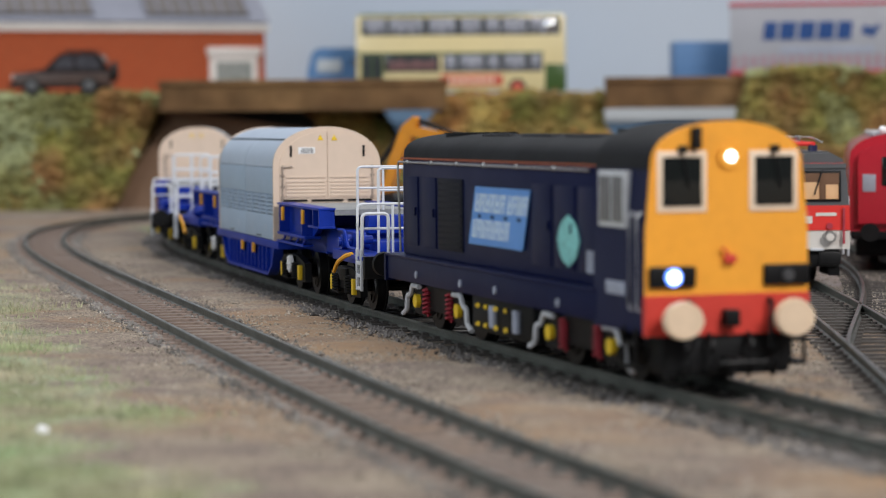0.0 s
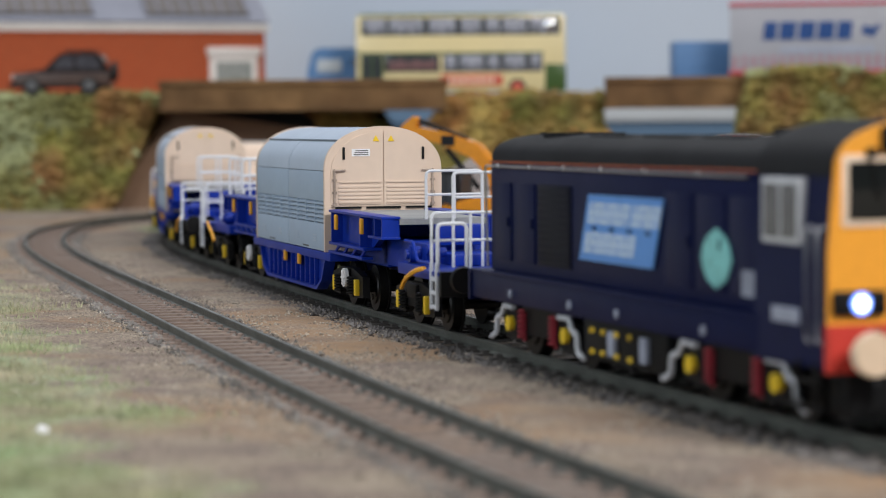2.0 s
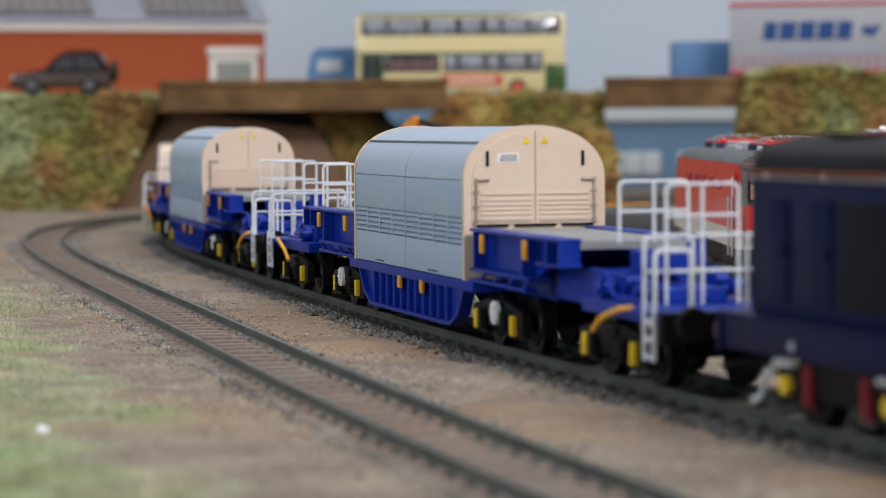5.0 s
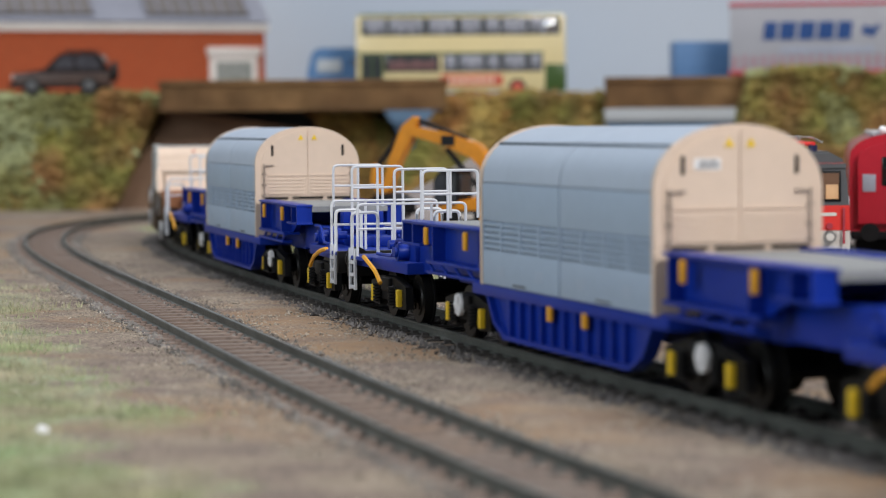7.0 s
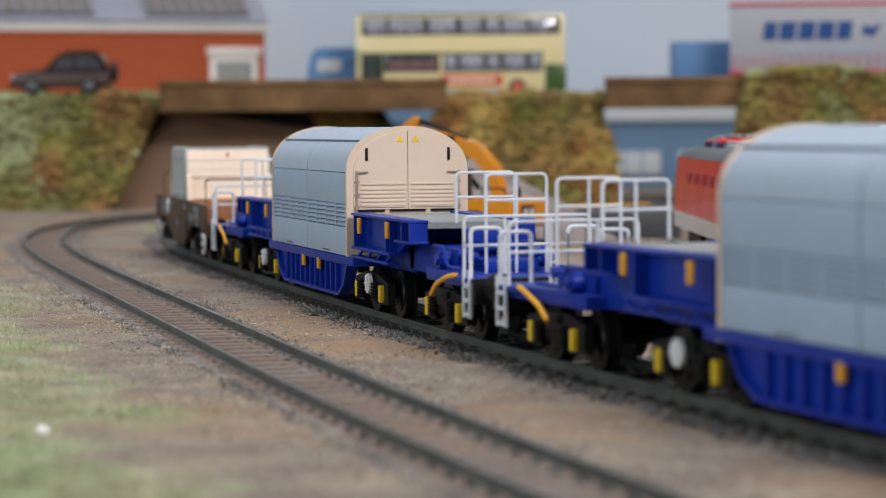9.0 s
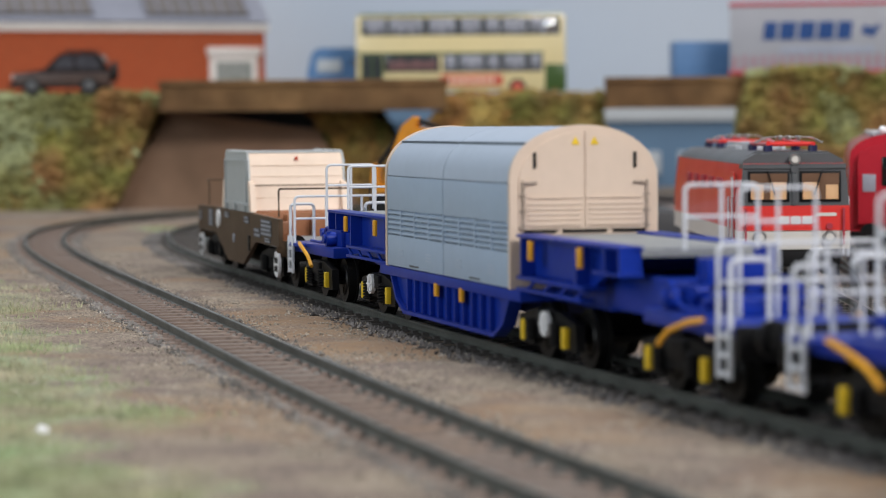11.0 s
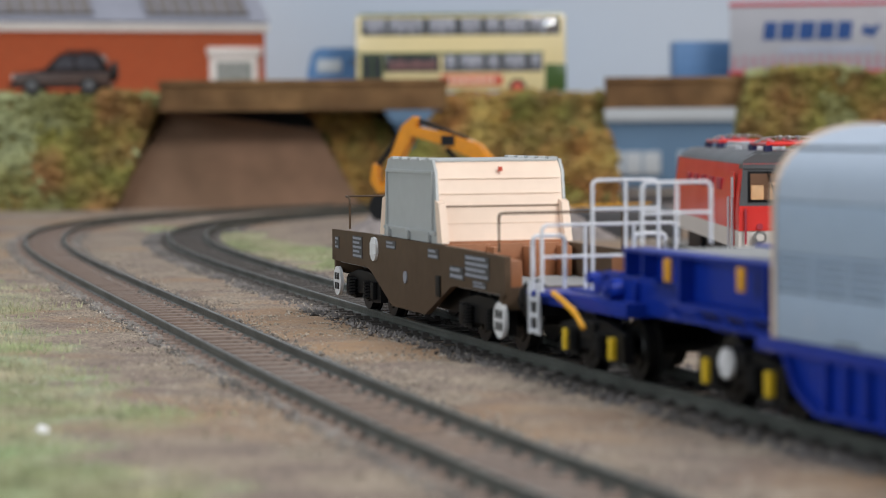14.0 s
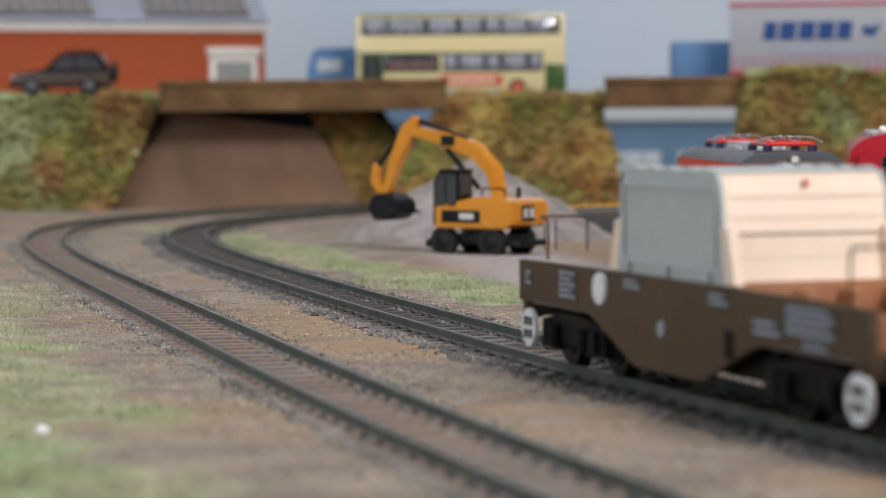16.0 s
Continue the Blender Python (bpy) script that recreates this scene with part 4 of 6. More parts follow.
            box(bm, *sorted((e * 52, e * 92)), *sorted((k * 13.5, k * 16.6)), 14.6, 15.3, 0.1)
            for x in (58, 68, 78, 88):
                tube(bm, [(e * x, k * 15.8, 15.1), (e * (x + 5), k * 15.8, 17.3)], 0.45)
            part("side_walkway", bm, BLUE, t, "blue side walkway brackets")
            # ladder and lower handrails at the wagon's end
            lad = bm_()
            for x in (158.6, 163.4):
                box(lad, *sorted((e * (x - 0.5), e * (x + 0.5))), *sorted((k * 15.2, k * 16.0)), 6.3, 17.4, 0.15)
            for z in (6.6, 9.9, 13.2):
                box(lad, *sorted((e * 158.6, e * 163.4)), *sorted((k * 15.2, k * 16.0)), z, z + 0.9, 0.1)
            part("ladder", lad, WHITE_RAIL, t, "white step ladder")
            # hoses and trunnions
            bm = bm_()
            tube(bm, fillet([(e * 151, k * 15.4, 15.6), (e * 146, k * 16.0, 14.9), (e * 137, k * 16.3, 12.6), (e * 132.5, k * 16.3, 9.8)], 2.5), 0.6)
            part("hose", bm, HOOK_YELLOW, t, "orange yellow air hose")
            bm = bm_()
            cyl(bm, (e * 128, k * 9.5, 17.8), (e * 128, k * 13.2, 17.8), 2.1, 16)
            cyl(bm, (e * 128, k * 13.2, 17.8), (e * 128, k * 14.0, 17.8), 1.3, 14)
            box(bm, *sorted((e * 121.5, e * 134)), *sorted((k * 8.5, k * 10.2)), 15.5, 20.5, 0.3)
            part("trunnion", bm, BLUE, t, "blue trunnion")
            for x, z in ((136, 19.5), (140, 17.5), (144, 19.0)):
                v = part("valve", cyl(bm_(), (e * x, k * 8.0, z), (e * x, k * 10.6, z), 1.2, 12), BLUE, t, "small blue valve")
            part("pipe", tube(bm_(), fillet([(e * 122, k * 12.5, 21), (e * 130, k * 12.5, 21), (e * 134, k * 12.5, 16.5), (e * 148, k * 12.5, 16.5)], 1.5), 0.45), BLUE, t, "thin blue pipe")
            bm = bm_()
            cyl(bm, (e * 69, k * 15.3, 8.6), (e * 69, k * 16.3, 8.6), 2.6, 20)
            for q in range(3):
                a = q * 1.047
                tube(bm, [(e * 69 - 2.2 * math.cos(a), k * 16.45, 8.6 - 2.2 * math.sin(a)), (e * 69 + 2.2 * math.cos(a), k * 16.45, 8.6 + 2.2 * math.sin(a))], 0.25)
            part("handbrake_disc", bm, DISC_WHITE, t, "white handbrake disc")
        # guard rails across the wagon: two tall ones and two low hoops at the end
        for x, z0 in ((124, 26.4), (149, 15.4)):
            g = thing_part("guard_rail", rail_bar([(e * x, -7.4, z0), (e * x, -7.4, 38.6), (e * x, 7.4, 38.6), (e * x, 7.4, z0)]), t)
            for b in ([(e * x, -7.2, 32.6), (e * x, 7.2, 32.6)], [(e * x, 0, z0), (e * x, 0, 38.4)]):
                thing_part("rail_bar", rail_bar(b, 0.38), g)
        g = thing_part("end_hoop", rail_bar([(e * 157.5, -15.2, 15), (e * 157.5, -15.2, 29.2), (e * 157.5, 15.2, 29.2), (e * 157.5, 15.2, 15)]), t)
        thing_part("rail_bar", rail_bar([(e * 157.5, -15.0, 22.6), (e * 157.5, 15.0, 22.6)], 0.38), g)
        for y in (-5.5, 5.5):
            thing_part("rail_bar", rail_bar([(e * 157.5, y, 15), (e * 157.5, y, 29)], 0.38), g)
        for k in (-1, 1):
            thing_part("grab_rail", rail_bar([(e * 162.8, k * 15.2, 15), (e * 162.8, k * 15.2, 26.8), (e * 162.8, k * 8.0, 26.8), (e * 162.8, k * 8.0, 15)], 0.5), t)
        # outer subframe and platform
        for x0, x1, w, z0, z1 in ((118, 165, 13.5, 12.6, 15.6), (86, 124, 9, 13.0, 20.4), (52, 90, 9, 12.4, 24.4), (124, 146, 6.5, 15.6, 18.5)):
            part("subframe", box(bm_(), *sorted((e * x0, e * x1)), -w, w, z0, z1, 0.4), BLUE, t, "royal blue end subframe")
        bm = bm_()
        box(bm, *sorted((e * 150, e * 166)), -15.6, 15.6, 14.4, 15.4, 0.2)
        part("end_platform", bm, BLUE, t)
        bm = bm_()
        box(bm, *sorted((e * 165, e * 167)), -15.6, 15.6, 9.6, 15.6, 0.3)
        part("headstock", bm, BLACK, t, "black headstock")
        bm = bm_()
        box(bm, *sorted((e * 126, e * 131)), -6, 6, 20.0, 25.2, 0.4)
        part("equipment_box", bm, BLUE, t)
        for k in (-1, 1):
            buffer(t, e * 166.8, k * 11.45, 13.9, e, 3.2, FRAME_BLACK, "black round buffer head")
        hook(t, e * 163.5, e)
        for x in (66.5, 135):
            bogie(t, e * x, 24.8, 6.2, carrier_dress)
    return t


# ---- the brown flask wagon ----
def small_dress(b, base):
    for k in (-1, 1):
        for e in (-1, 1):
            bm = bm_()
            box(bm, e * base / 2 - 1.6, e * base / 2 + 1.6, min(k * 14.0, k * 15.4), max(k * 14.0, k * 15.4), 4.4, 9.0, 0.4)
            part("axlebox", bm, FRAME_BLACK, b)
            bm = bm_()
            coil(bm, e * (base / 2 - 5), k * 14.9, 4.2, 9.0, 1.1, 0.4)
            part("spring", bm, BLACK, b)


def flask_wagon():
    t = thing("flask_wagon", "brown four axle flask wagon with cream ribbed cover", "railway wagon", "moving train")
    L = 77
    for k in (-1, 1):
        bm = bm_()
        y0, y1 = sorted((k * 15.4, k * 16.8))
        prism(bm, [(-L, 13.2), (-40, 13.0), (-36, 12.4), (-15, 4.6), (15, 4.6), (36, 12.4), (40, 13.0), (L, 13.2), (L, 21.6), (40, 21.9), (-40, 21.9), (-L, 21.6)], y0, y1, "y")
        side = part("side_frame", bm, BROWN, t, "dark brown side frame with printed panels")
        o0, o1 = sorted((k * 16.8, k * 16.95))
        for x0, x1, z0, z1, m in ((48, 66, 15.6, 20.8, LABEL_DARK), (36, 47, 14.6, 17.6, LABEL_DARK), (-54, -44, 15.0, 20.8, LABEL_DARK), (-73.5, -69, 16.5, 19.8, LABEL_DARK), (18, 27, 18.4, 20.8, LABEL_DARK), (-20, -11, 19, 21, LABEL_DARK), (54, 64, 13.6, 15.2, LABEL_DARK)):
            bm = bm_()
            box(bm, x0, x1, o0, o1, z0, z1)
            p = part("printed_panel", bm, m, side, "small dark panel with pale print")
            bm = bm_()
            n = max(2, int((z1 - z0) / 1.1))
            for q in range(n):
                zz = z0 + (q + 0.25) * (z1 - z0) / n
                box(bm, x0 + 0.7, x1 - 0.7 - (q % 2) * 2, *sorted((k * 16.95, k * 17.03)), zz, zz + 0.5 * (z1 - z0) / n)
            part("print_bar", bm, LABEL_GREY, p)
        bm = bm_()
        cyl(bm, (-2, k * 16.8, 12.6), (-2, k * 17.1, 12.6), 1.5, 16)
        part("round_mark", bm, LABEL_GREY, side)
        bm = bm_()
        box(bm, 25, 28.5, *sorted((k * 16.6, k * 17.2)), 9.6, 14.6, 0.2)
        part("pocket", bm, BLACK, side)
        bm = bm_()
        cyl(bm, (-31, k * 16.8, 18.2), (-31, k * 17.5, 18.2), 3.1, 24)
        for q in (-1.3, 1.3):
            box(bm, -33.4, -28.6, *sorted((k * 17.5, k * 17.7)), 18.2 + q - 0.25, 18.2 + q + 0.25)
        part("white_disc", bm, DISC_WHITE, side, "white round tail disc")
        for x in (-71.5, 73):
            bm = bm_()
            cyl(bm, (x, k * 16.0, 7.6), (x, k * 16.9, 7.6), 4.0, 24)
            w = part("handbrake_wheel", bm, DISC_WHITE, t, "white handbrake wheel")
            bm = bm_()
            for q in range(4):
                a = 0.785 + q * 1.571
                box(bm, x + 1.9 * math.cos(a) - 0.9, x + 1.9 * math.cos(a) + 0.9, *sorted((k * 16.9, k * 17.05)), 7.6 + 1.9 * math.sin(a) - 0.9, 7.6 + 1.9 * math.sin(a) + 0.9)
            part("wheel_opening", bm, BLACK, w)
        for e in (-1, 1):
            bm = bm_()
            tube(bm, fillet([(e * 66, k * 14.5, 22), (e * 66, k * 14.5, 30.5), (e * 71, k * 14.5, 30.8), (e * 71, 0, 30.8)], 1.5), 0.32)
            part("end_handrail", bm, BROWN, t, "thin brown handrail")
    bm = bm_()
    box(bm, -73, 73, -15.4, 15.4, 12.6, 14.2)
    part("floor_plate", bm, DECK_GREY, t, "grey wagon floor")
    for e in (-1, 1):
        wall = part("cross_wall", box(bm_(), *sorted((e * 26, e * 28.5)), -15.3, 15.3, 14.2, 22.0, 0.2), TAN, t, "tan brown cross wall")
        for y in (-13, -4.5, 4.5, 13):
            part("cross_rib", box(bm_(), *sorted((e * 28.4, e * 34)), y - 1.0, y + 1.0, 14.2, 21.4, 0.2), TAN, wall)
        for y in (-13.6, 13.6):
            part("end_bracket", box(bm_(), *sorted((e * 66, e * 74.5)), y - 1.7, y + 1.7, 13.8, 20.6, 0.3), TAN, t, "tan brown end bracket")
    bm = bm_()
    box(bm, -36, 36, -12, 12, 5.6, 12.6, 0.6)
    part("well", bm, FRAME_BLACK, t)
    # cover: grey ends to the sides, cream ribbed slopes along the track
    bm = bm_()
    prism(bm, [(-25, 22.4), (25, 22.4), (23.2, 29), (21.8, 38.6), (19.5, 41.4), (-19.5, 41.4), (-21.8, 38.6), (-23.2, 29)], -15.6, 15.6, "y")
    cover = part("flask_cover", bm, CREAM_WARM, t, "cream ribbed flask cover")
    for k in (-1, 1):
        bm = bm_()
        y0, y1 = sorted((k * 15.6, k * 16.2))
        prism(bm, [(-26, 22.0), (26, 22.0), (24, 26), (22.2, 38.8), (20, 41.8), (-20, 41.8), (-22.2, 38.8), (-24, 26)], y0, y1, "y")
        part("end_sheet", bm, FLASK_GREY, cover, "pale grey cover end")
        bm = bm_()
        y0, y1 = sorted((k * 16.2, k * 16.7))
        box(bm, -20.5, 20.5, y0, y1, 38.4, 39.2)
        box(bm, -23, 23, y0, y1, 24.0, 24.8)
        for x in (-20.8, 20.0):
            box(bm, x, x + 0.8, y0, y1, 25, 38.8)
        for x in (-16, -8, 0, 8, 16):
            box(bm, x - 1.4, x + 1.4, *sorted((k * 14.0, k * 16.4)), 41.4, 42.3, 0.2)
        for x in (-18, 0, 18):
            box(bm, x - 0.8, x + 0.8, *sorted((k * 16.2, k * 17.2)), 22.2, 24.6, 0.2)
        part("end_trim", bm, FLASK_GREY, cover)
    bm = bm_()
    box(bm, -19.8, 19.8, -15.4, 15.4, 41.3, 41.8, 0.2)
    part("cover_top", bm, FLASK_GREY, cover, "grey cover top")
    for e in (-1, 1):
        for z, x in ((26.6, 23.82), (33.6, 22.6), (37.2, 22.12)):
            part("cover_rib", box(bm_(), *sorted((e * (x - 0.5), e * (x + 0.12))), -14.8, 14.8, z, z + 0.22), CREAM_WARM, cover)
        bm = bm_()
        box(bm, *sorted((e * 22.3, e * 23.2)), -14.6, 14.6, 30.6, 31.0)
        part("cover_split", bm, CREAM_SHADE, cover, "dark line where cover halves meet")
        for y in (-15.4, 15.4):
            bm = bm_()
            prism(bm, [(e * 22, 32.4), (e * 25.4, 31.6), (e * 28.0, 22.2), (e * 24, 22.2)], y - 0.9, y + 0.9, "y")
            part("clamp_leg", bm, CREAM_WARM, cover, "cream clamp leg")
        bm = bm_()
        box(bm, *sorted((e * 22.0, e * 22.75)), -0.45, 0.45, 39.0, 40.1)
        part("red_mark", bm, BUS_RED, cover, "small red mark")
        bm = bm_()
        box(bm, *sorted((e * 24, e * 27)), -15.2, 15.2, 20.6, 22.6, 0.2)
        part("cover_seat", bm, TAN, t, "brown bearer under the cover")
    for e in (-1, 1):
        bm = bm_()
        box(bm, *sorted((e * 73, e * 75)), -16.8, 16.8, 9.8, 14.8, 0.3)
        part("headstock", bm, BROWN, t)
        for k in (-1, 1):
            buffer(t, e * 75, k * 11.45, 13.9 - 1.6, e, 3.3, BLACK, "black buffer head")
        hook(t, e * 74, e)
        bogie(t, e * 53, 26.0, 6.6, small_dress)
    return t


# ---- the train ----
DIESEL = diesel()
CARRIER = carrier()
FLASK = flask_wagon()


def twin(ob):
    """The second carrier with its own bogies and wheels."""
    c = copy_thing(ob, Matrix.Identity(4))
    pairs = {}
    for a, b in zip(ob.children_recursive, c.children_recursive):
        pairs[a] = b
    for w, x, r in [g for g in GEAR if g[0] in pairs]:
        GEAR.append((pairs[w], x, r))
    return c


CARRIER_2 = twin(CARRIER)
for plate in [c for c in CARRIER_2.children_recursive if c.name.startswith("notice_plate")]:
    for bar in list(plate.children):
        bpy.data.objects.remove(bar)
    bpy.data.objects.remove(plate)
ROLLING = [(DIESEL, -0.2365, 0.0482), (CARRIER, 0.0405, 0.0985), (CARRIER_2, 0.3865, 0.0985), (FLASK, 0.6420, 0.053)]


def motions():
    times = [k * 0.5 for k in range(33)]
    for ob, off, half in ROLLING:
        walk(ob, [(t, riding(train_at(t) + off, half)) for t in times])
        for b in [c for c in ob.children if c.name.split(".")[0] == "bogie"]:
            x = b.matrix_basis.translation.x
            rows = []
            for t in times:
                m = riding(train_at(t) + off, half).inverted() @ riding(train_at(t) + off - x, 0.012)
                rows.append((t, Matrix.Translation((x, m.translation.y, 0)) @ m.to_3x3().to_4x4()))
            walk(b, rows)
    start = train_at(0.0)
    for w, x, r in GEAR:
        walk(w, [(k * 0.1, Matrix.Translation((x / 1000, 0, r / 1000)) @ Matrix.Rotation((start - train_at(k * 0.1)) / (r / 1000), 4, "Y")) for k in range(161)])


# ---- banks, bridges and walls ----
def bridge(x0, x1, label):
    """A timber beam bridge carrying the road, its face at y 1.53 m."""
    t = thing("bridge", label, "bridge", "timber beam bridges")
    bm = bm_()
    box(bm, x0, x1, 1530, 1541, 60.5, 79, 0.8)
    beam = part("face_beam", bm, TIMBER, t, "brown weathered timber beam")
    n = max(3, int((x1 - x0) / 22))
    for k in range(n + 1):
        x = x0 + (x1 - x0) * k / n
        bm = bm_()
        box(bm, max(x0, x - 0.9), min(x1, x + 0.9), 1528.8, 1530.2, 61, 78.4, 0.2)
        part("strap", bm, TIMBER, beam)
    bm = bm_()
    box(bm, x0 - 1, x1 + 1, 1527.8, 1530.4, 76.2, 79.6, 0.3)
    box(bm, x0 - 1, x1 + 1, 1528.4, 1530.4, 60.0, 62.2, 0.3)
    part("cap_rail", bm, TIMBER, t)
    # Black deck: the shadow below the beam is put into its colour.
    bm = bm_()
    box(bm, x0, x1, 1541, 1566, 60.0, 66.0)
    part("deck", bm, BLACK, t, "bridge deck, black for the shade beneath it")
    return t


def wing_wall():
    t = thing("retaining_wall", "brown battered retaining wall under the bridge", "retaining wall")
    # Unseen dark block added: fills the gap above the wall with shade.
    part("abutment", box(bm_(), -190, -84, 1610, 1700, -6, 64), LABEL_DARK, t, "dark block added behind the wall for the shade under the bridge")
    bm = bm_()
    prism(bm, [(-214, -6), (-50, -6), (-80, 45.5), (-180, 60.5)], 1548, 1558, "y")
    for v in bm.verts:
        v.co.y += (v.co.z + 6) * 0.5
    part("wall_face", bm, WALL_BROWN, t)
    bm = bm_()
    prism(bm, [(-186, 61.0), (-80, 45.2), (-80, 47.0), (-186, 62.8)], 1572, 1590, "y")
    part("coping", bm, WALL_BROWN, t, "dark coping")
    bm = bm_()
    prism(bm, [(-250, -6), (-219, -6), (-184, 60.5), (-186, 66), (-250, 66)], 1590, 1604, "y")
    part("wall_return", bm, FOLIAGE, t, "mossy wall edge")


def banks():
    clump_bank("embankment", "green and rust coloured foam covered embankment", (-0.40, -0.181, 1.56, 1.70, 0.0690, 0.0, 0.030), FOLIAGE, FOLIAGE_PALE, 5, 2600)
    clump_bank("embankment", "olive and rust foam covered mound between bridges", (0.004, 0.1035, 1.545, 1.70, 0.0668, -0.052, -0.010), FOLIAGE_TAN, FOLIAGE, 9, 2600)
    clump_bank("embankment", "tall olive foam covered bank beside the lorry", (0.193, 0.40, 1.50, 1.56, 0.0800, -0.020, 0.0), FOLIAGE, FOLIAGE_PALE, 13, 2400)
    clump_bank("embankment", "shaded brown green slope under the bridge", (-0.086, -0.042, 1.585, 1.70, 0.0585, 0.030, -0.045), FOLIAGE, FOLIAGE_TAN, 17, 1100)
    bm = bm_()
    box(bm, -500, 500, 1566, 1715, 64.0, 69.0)
    tagged(part("road", bm, LABEL_DARK), "dark road deck behind the banks", "road", kind="structure")
    bm = bm_()
    box(bm, -700, -126, 1716, 2140, -6, 70)
    tagged(part("terrace", bm, HEAP), "grey gravel terrace under the building", "terrace", kind="structure")


# ---- buildings ----
def brick_building():
    m = Matrix.Translation((-0.134, 1.83, 0)) @ Matrix.Rotation(radians(-152.0 + 180 - 10), 4, "Z")
    t = thing("brick_building", "orange brick depot with white fascia and grey roof", "building", m=m)
    bm = bm_()
    box(bm, -420, 0, 0, 160, 68, 124)
    wall = part("wall", bm, BRICK_ORANGE, t, "orange brick wall")
    for q in range(16):
        bm = bm_()
        box(bm, -420, 0.2, -0.25, 0.05, 70 + q * 3.3, 70.35 + q * 3.3)
        part("brick_course", bm, MORTAR, wall)
    bm = bm_()
    box(bm, -424, 3, -2.5, 163, 121.5, 127.5, 0.6)
    part("fascia", bm, FASCIA, t, "white painted fascia")
    bm = bm_()
    prism(bm, [(-5, 128.5), (165, 128.5), (80, 182)], -423, 3, "x")
    roof = part("roof", bm, ROOF_GREY, t, "pale grey sheet roof")
    for x0, x1 in ((-205, -130), (-90, -12), (-330, -245)):
        bm = bm_()
        pr = [(2, 133.6), (3, 132.6), (52, 165.0), (51, 166.0)]
        prism(bm, [(a - 1.2, b + 1.3) for a, b in pr], x0, x1, "x")
        rl = part("roof_light", bm, ROOF_LIGHT, roof, "dull brown roof light")
        n = 8
        for q in range(n + 1):
            bm = bm_()
            x = x0 + (x1 - x0) * q / n
            prism(bm, [(a - 2.0, b + 2.0) for a, b in pr], x - 0.6, x + 0.6, "x")
            part("glazing_bar", bm, ROOF_GREY, rl)
    bm = bm_()
    box(bm, -43, -6, -1.8, 0.5, 68, 104, 0.2)
    w = part("window", bm, FASCIA, t, "white framed loading window")
    bm = bm_()
    box(bm, -37.5, -11, -2.2, -1.6, 68, 99)
    part("pane", bm, WINDOW_GREY, w, "grey green pane")
    bm = bm_()
    box(bm, -45, -3.5, -4, 0.5, 104, 110, 0.5)
    part("canopy", bm, FASCIA, w, "white door canopy")
    bm = bm_()
    for x in (-31, -24.5, -18):
        box(bm, x - 0.4, x + 0.4, -2.5, -2.1, 68, 99)
    part("glazing_bar", bm, FASCIA, w)


def warehouse():
    t = thing("warehouse", "low blue and white warehouse beyond the bridges", "building")
    bm = bm_()
    box(bm, -90, 420, 1990, 2080, -6, 52)
    box(bm, -90, 60, 1984, 2086, 52, 67)
    wall = part("wall", bm, WARE_BLUE, t, "dull blue wall")
    bm = bm_()
    box(bm, 61, 422, 1984, 2086, 52, 66, 0.8)
    part("roof", bm, WARE_PALE, t, "pale roof band")
    for x in range(120, 420, 75):
        bm = bm_()
        box(bm, x, x + 60, 1987, 1991, 8, 27, 0.4)
        w = part("window", bm, WARE_PALE, wall, "pale window band")
        bm = bm_()
        for q in range(1, 4):
            box(bm, x + q * 15 - 0.6, x + q * 15 + 0.6, 1986, 1988, 8, 27)
        part("mullion", bm, WARE_BLUE, w)


# ---- road vehicles on the upper road ----
def road_wheel(parent, x, y, z, r, w, hub, out):
    bm = bm_()
    cyl(bm, (x, y, z), (x, y + out * w, z), r, 24)
    t = part("tyre", bm, TYRE, parent, "black tyre")
    bm = bm_()
    cyl(bm, (x, y + out * w, z), (x, y + out * (w + 0.5), z), r * 0.62, 20, r * 0.5)
    cyl(bm, (x, y + out * (w + 0.4), z), (x, y + out * (w + 0.9), z), r * 0.22, 12)
    part("hub", bm, hub, t)


